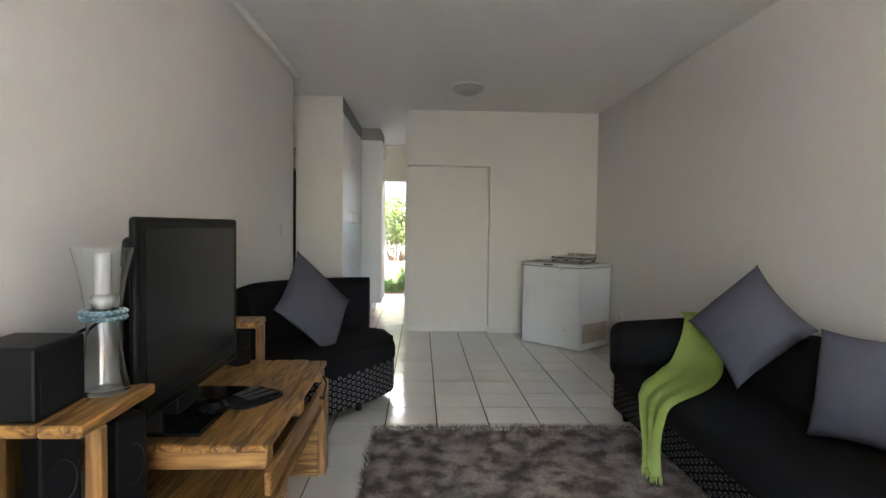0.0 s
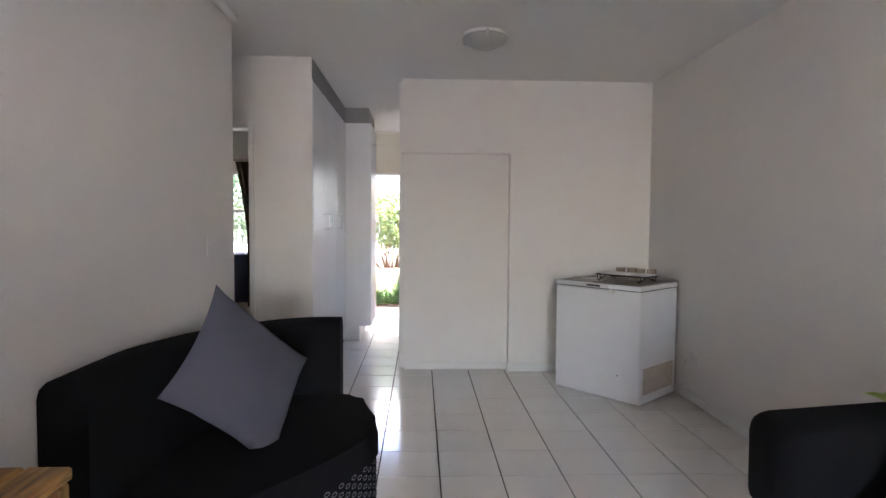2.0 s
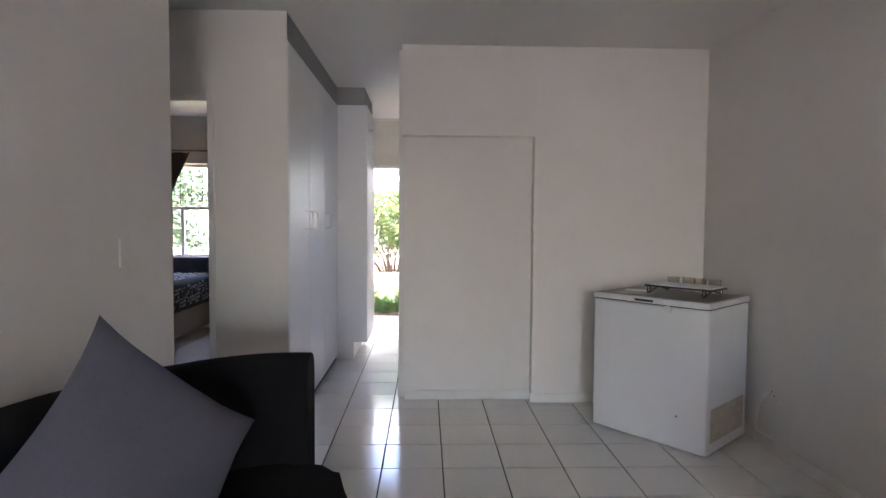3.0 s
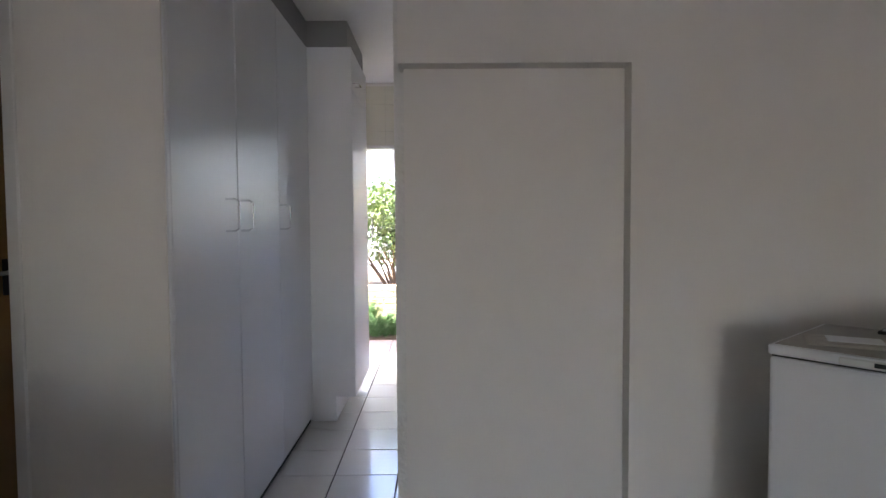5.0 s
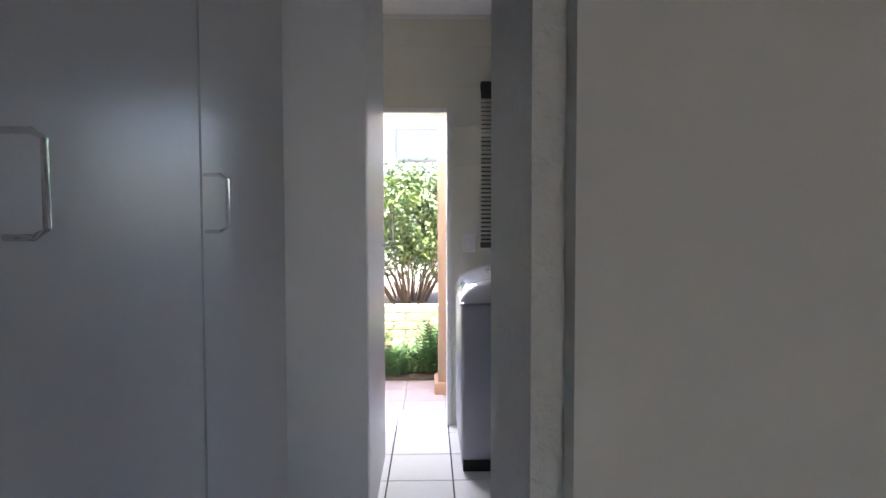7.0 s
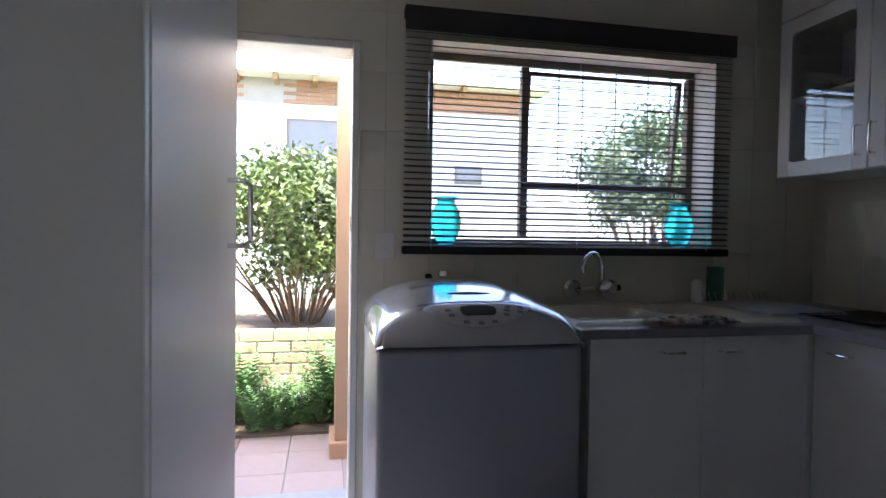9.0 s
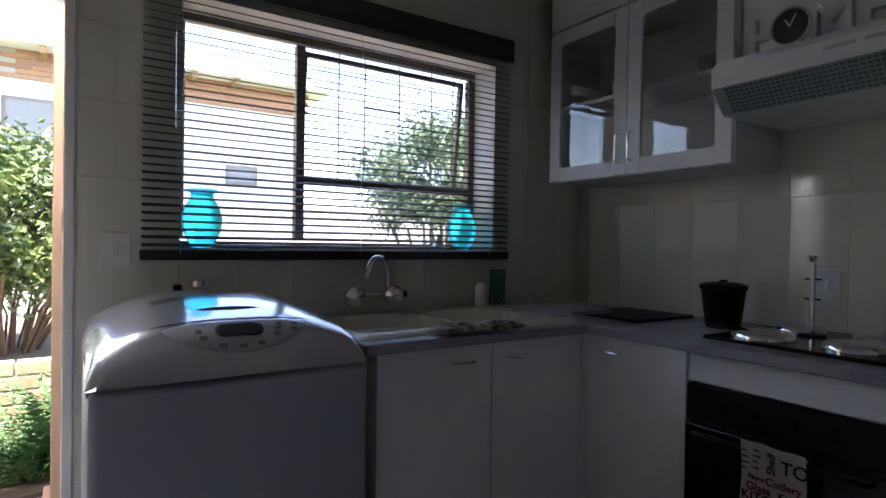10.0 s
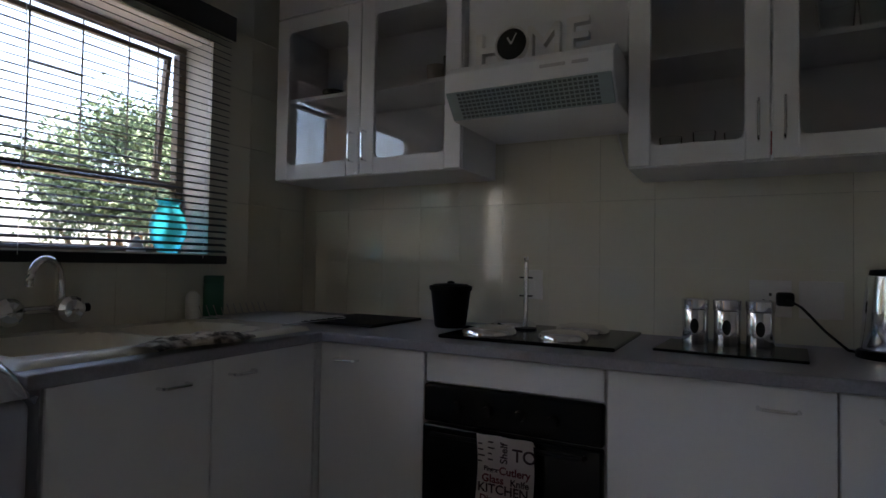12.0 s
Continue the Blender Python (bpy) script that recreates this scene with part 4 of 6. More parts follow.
oven = thing("built_in_oven", "black built-in oven under the hob with a towel on its rail", "oven", pose(SIDE, 8.277, 0, 0, 0, -90))
part("carcass", box(0.0, 0.56, 0.02, 0.55, 0.1, WT - 0.04), M_MELA, oven)
part("fascia", box(0.002, 0.558, 0, 0.0185, 0.775, WT - 0.04, 0.003), M_MELA, oven, "white strip above the oven")
part("control_panel", box(0.004, 0.556, -0.012, 0.018, 0.655, 0.77, 0.006, 2), M_BPLAST, oven)
for k in range(4):
    part("knob", lathe([(0, 0), (0.017, 0), (0.015, 0.018), (0, 0.02)], 18), M_BPLAST, oven).matrix_basis = pose(0.12 + 0.1 * k, -0.012, 0.71, 90)
part("oven_door", box(0.004, 0.556, -0.018, 0.018, 0.13, 0.648, 0.006, 2), M_SCREEN, oven, "dark glass oven door")
part("rail", tube([(0.05, -0.018, 0.625), (0.05, -0.05, 0.63), (0.51, -0.05, 0.63), (0.51, -0.018, 0.625)], 0.007, 8), M_BPLAST, oven, smooth=True)
part("plinth", box(0.002, 0.558, 0.07, 0.085, 0, 0.1), M_GAP, oven)


def towel():
    bm = bmesh.new()
    n, m = 14, 20
    rows = []
    for i in range(m + 1):
        z = 0.65 - 0.36 * i / m
        row = []
        for j in range(n + 1):
            x = 0.19 + 0.17 * j / n
            row.append(bm.verts.new((x + 0.006 * math.sin(i * 0.3), -0.062 - 0.004 * math.sin(j * 0.9 + i * 0.12), z)))
        rows.append(row)
    for a, b in zip(rows, rows[1:]):
        for j in range(n):
            bm.faces.new((a[j], a[j + 1], b[j + 1], b[j]))
    top = [bm.verts.new((v.co.x, -0.04, 0.63)) for v in rows[0]]
    for j in range(n):
        bm.faces.new((rows[0][j], rows[0][j + 1], top[j + 1], top[j]))
    bmesh.ops.solidify(bm, geom=list(bm.faces), thickness=0.003)
    return bm


tw = thing("tea_towel", "pale tea towel printed with kitchen words, hung on the oven rail", "tea towel", oven.matrix_basis @ pose(0.018, 0, 0.008))
part("cloth", towel(), M_TOWEL, tw, smooth=True)


def lettering(name, body, size, m, mat, parent=None, depth=0.0008, label="", bold=0.0):
    cu = bpy.data.curves.new(name, "FONT")
    cu.offset = bold
    cu.body, cu.size, cu.extrude, cu.align_x = body, size, depth, "CENTER"
    tmp = bpy.data.objects.new(name, cu)
    scene.collection.objects.link(tmp)
    me = bpy.data.meshes.new_from_object(tmp.evaluated_get(bpy.context.evaluated_depsgraph_get()))
    bpy.data.objects.remove(tmp)
    me.materials.append(mat)
    ob = new(name, me)
    ob.matrix_basis = m
    if parent:
        ob.parent = parent
    return tagged(ob, label)


M_REDINK = material("red_towel_print", (0.16, 0.02, 0.025), 0.95)
for body, size, x, z, spin, ink in (
        ("KITCHEN", 0.036, 0.275, 0.492, 0, M_TOWELINK), ("Glass", 0.031, 0.245, 0.521, 0, M_REDINK), ("Knife", 0.026, 0.325, 0.521, 0, M_TOWELINK),
        ("Cutlery", 0.03, 0.31, 0.548, 0, M_REDINK), ("Finger", 0.018, 0.24, 0.552, 0, M_TOWELINK), ("Shelf", 0.03, 0.288, 0.607, 90, M_TOWELINK),
        ("TO", 0.05, 0.338, 0.59, 0, M_TOWELINK), ("Dinner", 0.028, 0.245, 0.464, 0, M_REDINK), ("Pot", 0.03, 0.33, 0.462, 0, M_TOWELINK), ("FUN", 0.04, 0.265, 0.425, 0, M_TOWELINK)):
    lettering("print", body, size, pose(x, -0.0695, z, 90) @ pose(0, 0, 0, 0, 0, spin), ink, tw, bold=0.0006)
bm = bmesh.new()
rnd = random.Random(4)
for k in range(7):
    z = 0.31 + 0.015 * k
    x = 0.2
    while x < 0.34:
        w = rnd.uniform(0.012, 0.035)
        bx(bm, x, min(x + w, 0.355), -0.0712, -0.0702, z, z + 0.009)
        x += w + 0.006
for k in range(8):
    bx(bm, 0.2 + (k % 2) * 0.03, 0.212 + (k % 3) * 0.004 + (k % 2) * 0.03, -0.0712, -0.0702, 0.575 + 0.009 * (k // 1) * 0.9, 0.579 + 0.009 * k * 0.9)
tagged(part("print_lines", bm, M_TOWELINK, tw, "unreadable dark print"), "unreadable dark print", kind="stuff")

solid("corner_filler", box(1.418, 1.446, 8.702, 8.72, 0.105, WT - 0.04), M_MELA, "narrow white filler strip in the cabinet corner", "panel")

# worktop, L-shaped
wt = thing("worktop", "grey laminate worktop running round the kitchen corner", "worktop")
part("slab", box(1.4, 2.02, 6.55, 9.3, WT - 0.034, WT, 0.006, 2), M_WTOP, wt)

# sink: cream drop-on unit with a bowl and a drainer
def sink():
    bm = bmesh.new()
    x0, x1, y0, y1 = 0.5, 1.42, 8.715, 9.27
    n, m = 48, 28
    g = []
    for i in range(n + 1):
        row = []
        for j in range(m + 1):
            u, v = i / n, j / m
            x, y = x0 + (x1 - x0) * u, y0 + (y1 - y0) * v
            edge = min(u * (x1 - x0), (1 - u) * (x1 - x0), v * (y1 - y0), (1 - v) * (y1 - y0))
            z = WT + 0.016 if edge > 0.012 else WT + 0.001 + 0.015 * (edge / 0.012)
            for cx, cy, rx, ry, dp in ((0.72, 8.97, 0.19, 0.19, 0.16), (1.12, 8.97, 0.17, 0.19, 0.16)):
                q = max(abs(x - cx) / rx, abs(y - cy) / ry)
                r = math.hypot((x - cx) / rx, (y - cy) / ry) * 0.5 + q * 0.5
                if r < 1:
                    z -= dp * min(1, (1 - r) / 0.16)
            row.append(bm.verts.new((x, y, z)))
        g.append(row)
    for i in range(n):
        for j in range(m):
            bm.faces.new((g[i][j], g[i + 1][j], g[i + 1][j + 1], g[i][j + 1]))
    return bm


# the worktop is cut out under the bowls
bm = bmesh.new()
bx(bm, 0.495, 1.4, 8.66, 8.74, WT - 0.034, WT, 0.006, 2)
bx(bm, 0.495, 1.4, 9.2, 9.3, WT - 0.034, WT - 0.001)
bx(bm, 0.495, 0.515, 8.74, 9.2, WT - 0.034, WT - 0.001)
part("slab", bm, M_WTOP, wt)
sk = thing("sink", "cream enamel double-bowl sink set in the worktop under the window", "sink")
part("basin", sink(), M_CREAM, sk, smooth=True)
for cx in (0.72, 1.12):
    part("drain", lathe([(0, 0), (0.03, 0), (0.03, 0.004), (0.02, 0.003), (0, 0.001)], 18), M_CHROME, sk).location = (cx, 8.97, WT - 0.142)

tap = thing("wall_tap", "chrome wall-mounted swan-neck mixer tap over the sink", "tap", pose(0.8, 9.3, 0.985))
for dx in (-0.085, 0.085):
    part("valve", tube([(dx, 0, 0), (dx, -0.06, 0)], 0.02, 14), M_CHROME, tap, smooth=True)
    part("knob", lathe([(0, 0), (0.03, 0), (0.041, 0.01), (0.041, 0.03), (0.03, 0.042), (0.012, 0.046), (0, 0.047)], 14), M_CHROME, tap, "faceted chrome knob").matrix_basis = pose(dx, -0.055, 0, 90)
part("bridge", tube([(-0.085, -0.04, 0), (0.145, -0.04, 0)], 0.013, 12), M_CHROME, tap, smooth=True)
part("end_cap", lathe([(0, 0), (0.014, 0), (0.014, 0.02), (0, 0.022)], 12), M_BPLAST, tap).matrix_basis = pose(0.14, -0.04, 0, 0, 90)
sp = [(0.07, -0.045, 0.0), (0.07, -0.05, 0.05)]
for q in np.linspace(0, math.pi * 1.05, 14):
    sp.append((0.005 + 0.065 * math.cos(q), -0.09 + 0.042 * math.cos(q), 0.085 + 0.068 * math.sin(q)))
part("spout", tube(sp, 0.011, 12), M_CHROME, tap, smooth=True)
wv = thing("washer_tap", "small chrome wall tap behind the washing machine", "tap", pose(0.15, 9.3, 1.02))
part("body", tube([(0, 0, 0), (0, -0.07, 0)], 0.012, 12), M_CHROME, wv)
part("knob", lathe([(0, 0), (0.024, 0), (0.022, 0.02), (0, 0.024)], 10), M_CHROME, wv).matrix_basis = pose(0, -0.05, 0.02)
part("hose_end", lathe([(0, 0), (0.014, 0), (0.014, 0.03), (0, 0.032)], 12), M_BPLAST, wv).matrix_basis = pose(-0.06, -0.03, -0.005)

# washing machine
def washer_surface(u, v):
    """Height of the domed cover at u (-1 to 1 across) and v (0 to 1 from front to back)."""
    across = 1 - abs(u) ** 3.0
    nose = 1 - math.exp(-v * 22)
    rise = 0.45 * math.sin(min(1.0, v / 0.22) * math.pi / 2) + 0.55 * math.sin(min(1.0, max(0.0, v - 0.06) / 0.74) * math.pi / 2)
    z = 0.885 + 0.03 * nose + (0.035 + 0.092 * across) * rise
    if v > 0.8:
        z -= 0.03 * across * ((v - 0.8) / 0.2) ** 2
    if abs(u) > 0.9:
        z -= 0.03 * ((abs(u) - 0.9) / 0.1) ** 2
    return z


def washer_patch(outline, lift, n=10):
    """A thin plate that lies on the cover, over an outline in (u, v)."""
    bm = bmesh.new()
    cu = sum(p[0] for p in outline) / len(outline)
    cv = sum(p[1] for p in outline) / len(outline)
    rings = []
    for k in range(n + 1):
        f = k / n
        ring = []
        for u, v in outline:
            uu, vv = cu + (u - cu) * f, cv + (v - cv) * f
            ring.append(bm.verts.new((uu * 0.318, vv * 0.6, washer_surface(uu, vv) + lift * (1 if k < n else 0.2))))
        rings.append(ring)
    m = len(outline)
    for a, b in zip(rings, rings[1:]):
        for k in range(m):
            if a is rings[0]:
                bm.faces.new((a[k], b[k], b[(k + 1) % m]))
            else:
                bm.faces.new((a[k], b[k], b[(k + 1) % m], a[(k + 1) % m]))
    bmesh.ops.remove_doubles(bm, verts=bm.verts, dist=0.0001)
    return bm


def washer_top():
    bm = bmesh.new()
    n, m = 36, 36
    g = [[bm.verts.new(((i / n * 2 - 1) * 0.318, j / m * 0.6, washer_surface(i / n * 2 - 1, j / m))) for j in range(m + 1)] for i in range(n + 1)]
    for i in range(n):
        for j in range(m):
            bm.faces.new((g[i][j], g[i + 1][j], g[i + 1][j + 1], g[i][j + 1]))
    ring = [g[i][0] for i in range(n + 1)] + [g[n][j] for j in range(1, m + 1)] + [g[i][m] for i in range(n - 1, -1, -1)] + [g[0][j] for j in range(m - 1, 0, -1)]
    low = [bm.verts.new((v.co.x * 1.008, v.co.y - (0.008 if v.co.y < 0.05 else 0), 0.872)) for v in ring]
    for k in range(len(ring)):
        bm.faces.new((ring[k], ring[(k + 1) % len(ring)], low[(k + 1) % len(ring)], low[k]))
    return bm


wm = thing("washing_machine", "silver-grey top-loading washing machine with domed lid", "washing machine", pose(0.15, 8.61, 0) @ Matrix.Diagonal((1.045, 1, 1, 1)))
part("body", box(-0.315, 0.315, 0, 0.6, 0.06, 0.868, 0.02, 3), M_SILVERB, wm, smooth=True)
part("plinth", box(-0.305, 0.305, 0.012, 0.59, 0.0, 0.06), M_BLACK, wm)
part("top_cover", washer_top(), M_SILVER, wm, "glossy silver domed cover", True)
M_PANEL = material("pale_silver_panel", (0.48, 0.48, 0.52), 0.3, metal=0.35, vary=0.03)
M_KEYS = material("mid_grey_buttons", (0.2, 0.2, 0.22), 0.4)
part("control_panel", washer_patch(smooth_outline([(-0.52, 0.17), (-0.36, 0.08), (0.0, 0.045), (0.36, 0.08), (0.52, 0.17), (0.0, 0.185)], 5), 0.003), M_PANEL, wm, "pale control panel", True)
part("display", washer_patch(smooth_outline([(-0.18, 0.155), (-0.17, 0.1), (0.0, 0.097), (0.17, 0.1), (0.18, 0.155), (0.0, 0.162)], 3), 0.006, 5), M_BLACK, wm, "dark display window")
for u, v in ((-0.14, 0.068), (0.0, 0.062), (0.14, 0.068), (0.27, 0.1), (0.29, 0.125), (0.31, 0.15), (-0.27, 0.1), (-0.3, 0.13), (0.42, 0.12), (0.44, 0.15)):
    part("button", washer_patch([(u - 0.035, v - 0.008), (u + 0.035, v - 0.008), (u + 0.035, v + 0.008), (u - 0.035, v + 0.008)], 0.006, 2), M_KEYS, wm)
part("lid_seam", washer_patch(smooth_outline([(-0.7, 0.195), (0.0, 0.205), (0.7, 0.195), (0.7, 0.2), (0.0, 0.212), (-0.7, 0.2)], 4), 0.0015, 3), M_DARKG, wm)
part("lid_grip", washer_patch(smooth_outline([(-0.25, 0.34), (0.0, 0.325), (0.25, 0.34), (0.0, 0.362)], 5), 0.003, 4), M_DARKG, wm, "dark recessed lid grip")
part("hinge_cap", lathe([(0, 0), (0.012, 0), (0.01, 0.012), (0, 0.014)], 12), M_BPLAST, wm).matrix_basis = pose(-0.07, 0.55, washer_surface(-0.2, 0.92))

# wall cabinets
def wall_cabinet(m, w, z0, z1, leaves, label):
    """Glazed wall cabinet; local x along its front, y into it."""
    u = thing("wall_cabinet", label, "wall cabinet", m, "glazed wall cabinets")
    t = 0.016
    d = 0.33
    for a, b, y0, y1, lo, hi in ((0, t, 0.02, d, z0, z1), (w - t, w, 0.02, d, z0, z1), (t, w - t, 0.02, d, z0, z0 + t), (t, w - t, 0.02, d, z1 - t, z1), (t, w - t, d - 0.006, d, z0 + t, z1 - t)):
        part("panel", box(a, b, y0, y1, lo, hi), M_MELA, u)
    part("shelf", box(t, w - t, 0.04, d - 0.006, (z0 + z1) / 2 - 0.008, (z0 + z1) / 2 + 0.008), M_MELA, u)
    for k in range(leaves):
        a, b = w * k / leaves + 0.002, w * (k + 1) / leaves - 0.002
        f = 0.065
        dr = part("door", bmesh.new(), M_MELA, u)
        bm = bmesh.new()
        bx(bm, a, a + f, 0, 0.0195, z0 + 0.002, z1 - 0.002, 0.003)
        bx(bm, b - f, b, 0, 0.0195, z0 + 0.002, z1 - 0.002, 0.003)
        bx(bm, a + f, b - f, 0.0005, 0.019, z0 + 0.002, z0 + f)
        bx(bm, a + f, b - f, 0.0005, 0.019, z1 - f, z1 - 0.002)
        for cx, cz, sx, sz in ((a + f, z0 + f, 1, 1), (b - f, z0 + f, -1, 1), (a + f, z1 - f, 1, -1), (b - f, z1 - f, -1, -1)):
            arc = [(cx, cz)] + [(cx + sx * 0.024 * (1 - math.sin(q)), cz + sz * 0.024 * (1 - math.cos(q))) for q in np.linspace(0, math.pi / 2, 6)]
            near = [bm.verts.new((x, 0.0008, z)) for x, z in arc]
            far = [bm.verts.new((x, 0.0187, z)) for x, z in arc]
            for i in range(1, 6):
                bm.faces.new((near[0], near[i], near[i + 1]))
                bm.faces.new((near[i], far[i], far[i + 1], near[i + 1]))
        bm.to_mesh(dr.data)
        bm.free()
        g = part("pane", box(a + f - 0.004, b - f + 0.004, 0.008, 0.012, z0 + f - 0.004, z1 - f + 0.004), M_GLASS, dr, "clear glass pane")
        g.visible_shadow = False
        hx = b - 0.03 if k % 2 == 0 else a + 0.03
        d_handle(dr, (hx, 0, z0 + 0.113), (0, -1, 0), 0.115, 0.032, 0.004)
    return u


UC = 1.69
wall_cabinet(pose(UC, 9.185, 0, 0, 0, -90), 0.895, 1.49, 2.19, 2, "white glazed wall cabinet with crockery beside the window")
wall_cabinet(pose(UC, 7.71, 0, 0, 0, -90), 0.78, 1.452, 2.152, 2, "white glazed wall cabinet with glasses beside the cooker hood")
for y0, w, low in ((9.185, 0.895, 2.194), (7.71, 0.78, 2.156)):
    lk = thing("top_locker", "plain white melamine locker above the wall cabinet", "wall cabinet", pose(UC, y0, 0, 0, 0, -90), "top lockers")
    part("carcass", box(0, w, 0.02, 0.33, low, CEIL - 0.005), M_MELA, lk)
    for k in range(2):
        part("door", box(w * k / 2 + 0.002, w * (k + 1) / 2 - 0.002, 0, 0.0185, low + 0.002, CEIL - 0.008, 0.003), M_MELA, lk)
hl = thing("hood_cupboard", "plain white cupboard above the cooker hood", "wall cabinet", pose(UC + 0.04, 8.286, 0, 0, 0, -90))
part("carcass", box(0, 0.572, 0.02, 0.29, 1.83, CEIL - 0.005), M_MELA, hl)
part("door", box(0.002, 0.57, 0, 0.0185, 1.834, CEIL - 0.008, 0.003), M_MELA, hl)

# cooker hood
hood = thing("cooker_hood", "white cooker hood with a grey-green slotted filter", "cooker hood", pose(1.53, 8.275, 0.436, 0, 0, -90) @ Matrix.Diagonal((1, 1, 0.75, 1)))
prof = [(0.0, 1.705), (0.0, 1.788), (0.03, 1.825), (0.48, 1.825), (0.48, 1.599), (0.07, 1.599)]
bm = bmesh.new()
a = [bm.verts.new((0, y, z)) for y, z in prof]
b = [bm.verts.new((0.555, y, z)) for y, z in prof]
bm.faces.new(a)
bm.faces.new(b[::-1])
for i in range(len(prof)):
    bm.faces.new((a[i], a[(i + 1) % 6], b[(i + 1) % 6], b[i]))
bmesh.ops.bevel(bm, geom=list(bm.edges), offset=0.004, segments=1, affect="EDGES")
part("body", bm, M_WHITEP, hood)
fm = pose(0.2775, 0.0335, 1.651, -56.5)
part("filter", box(-0.27, 0.27, -0.061, 0.061, -0.006, 0.003, 0.002), M_HOODF, hood, "grey-green slotted filter panel").matrix_basis = fm
bm = bmesh.new()
for i in range(30):
    for j in range(7):
        x, y = -0.225 + i * 0.0155, -0.049 + j * 0.0162
        bx(bm, x - 0.0055, x + 0.0055, y - 0.005, y + 0.005, -0.008, -0.005)
part("perforation", bm, M_SLOT, hood).matrix_basis = fm
part("switch_panel", box(0.33, 0.41, -0.002, 0.004, 1.752, 1.766, 0.001), M_STEEL, hood)
part("switch_panel", box(0.43, 0.48, -0.002, 0.004, 1.752, 1.766, 0.001), M_STEEL, hood)
solid("power_cord", tube([(2.005, 7.8, 1.64), (2.015, 7.79, 1.6), (2.018, 7.77, 1.52), (2.015, 7.74, 1.48)], 0.004, 6), M_WPLAST, "white flex hanging below the cooker hood", "power cord")

# standing letters and clock on the hood
hood_m = pose(1.56, 8.2, 1.8055, 0, 0, -90)
for ch, x in (("H", 0.06), ("M", 0.245), ("E", 0.352)):
    ob = lettering("decor_letter", ch, 0.165, hood_m @ pose(x, 0.05, 0.0, 90), M_WPLAST, None, 0.014, "white standing wooden letter %s on the cooker hood" % ch, 0.0 if ch == "M" else 0.003)
    tagged(ob, category="letter", group="standing letters")
clk = thing("table_clock", "small round clock with a black dial among the standing letters", "clock", hood_m @ pose(0.14, 0.04, 0.06))
part("case", lathe([(0, 0), (0.058, 0), (0.06, 0.012), (0.054, 0.02), (0.052, 0.012), (0, 0.012)], 30), M_WPLAST, clk, smooth=True).matrix_basis = pose(0, 0, 0, 90)
part("dial", lathe([(0, 0.0125), (0.051, 0.0125), (0.051, 0.0135), (0, 0.0135)], 30), M_BLACK, clk, "black dial").matrix_basis = pose(0, 0, 0, 90)
part("clock_hand", box(-0.0022, 0.0022, -0.0165, -0.015, 0, 0.038), M_WHITEP, clk).matrix_basis = pose(0, 0, 0, 0, 28)
part("clock_hand", box(-0.003, 0.003, -0.0165, -0.015, 0, 0.026), M_WHITEP, clk).matrix_basis = pose(0, 0, 0, 0, -32)
part("foot", box(-0.03, 0.03, -0.02, 0.01, -0.06, -0.052, 0.002), M_WPLAST, clk)

# hob and things on the worktop
hob = thing("hob", "black electric hob with four solid chrome-covered plates", "hob", pose(1.735, 7.985, WT))
part("plate", box(-0.24, 0.24, -0.28, 0.28, 0, 0.012, 0.005, 2), M_SCREEN, hob)
for x, y, r in ((-0.12, 0.15, 0.092), (-0.12, -0.1, 0.078), (0.12, 0.15, 0.078), (0.12, -0.1, 0.092)):
    part("hotplate_cover", lathe([(0, 0), (r, 0), (r, 0.004), (r * 0.96, 0.014), (r * 0.86, 0.021), (r * 0.6, 0.025), (0, 0.027)], 36), M_CHROME, hob, "domed steel cover", True).location = (x, y, 0.012)
pot = thing("black_canister", "squat black pot with a small knobbed lid on the worktop", "pot", pose(1.8, 8.375, WT) @ Matrix.Diagonal((1.05, 1.05, 1.05, 1)))
part("body", lathe([(0, 0), (0.052, 0), (0.057, 0.006), (0.072, 0.13), (0.078, 0.136), (0.078, 0.15), (0.07, 0.15), (0, 0.148)], 28), M_BPLAST, pot, smooth=True)
part("lid", lathe([(0.07, 0.15), (0.06, 0.156), (0.015, 0.159), (0.012, 0.166), (0, 0.168)], 24), M_BPLAST, pot, smooth=True)
board = solid("chopping_board", box(-0.2, 0.16, -0.17, 0.17, 0, 0.012, 0.004, 2), M_BPLAST, "dark chopping board lying in the worktop corner", "chopping board", m=pose(1.78, 8.75, WT + 0.001))
rk = thing("towel_holder", "slim chrome paper-towel stand on the hob", "stand", pose(1.79, 8.07, WT + 0.012) @ Matrix.Diagonal((1, 1, 0.92, 1)))
part("base", lathe([(0, 0), (0.04, 0), (0.038, 0.008), (0, 0.01)], 24), M_BPLAST, rk)
part("rod", tube([(0, 0, 0.008), (0, 0, 0.26)], 0.009, 10), M_CHROME, rk, smooth=True)
part("finial", tube([(-0.018, 0, 0.278), (-0.008, 0, 0.266), (0, 0, 0.262), (0.008, 0, 0.266), (0.018, 0, 0.278)], 0.005, 8), M_CHROME, rk)
for z in (0.13, 0.2):
    part("ring", tube([(0, -0.024, z), (0, 0.024, z)], 0.0035, 6), M_BPLAST, rk)
bd2 = solid("glass_board", box(-0.14, 0.14, -0.19, 0.19, 0, 0.008, 0.003, 2), M_SCREEN, "dark glass cutting board on the worktop", "cutting board", m=pose(1.72, 7.42, WT + 0.001, 0, 0, -4))
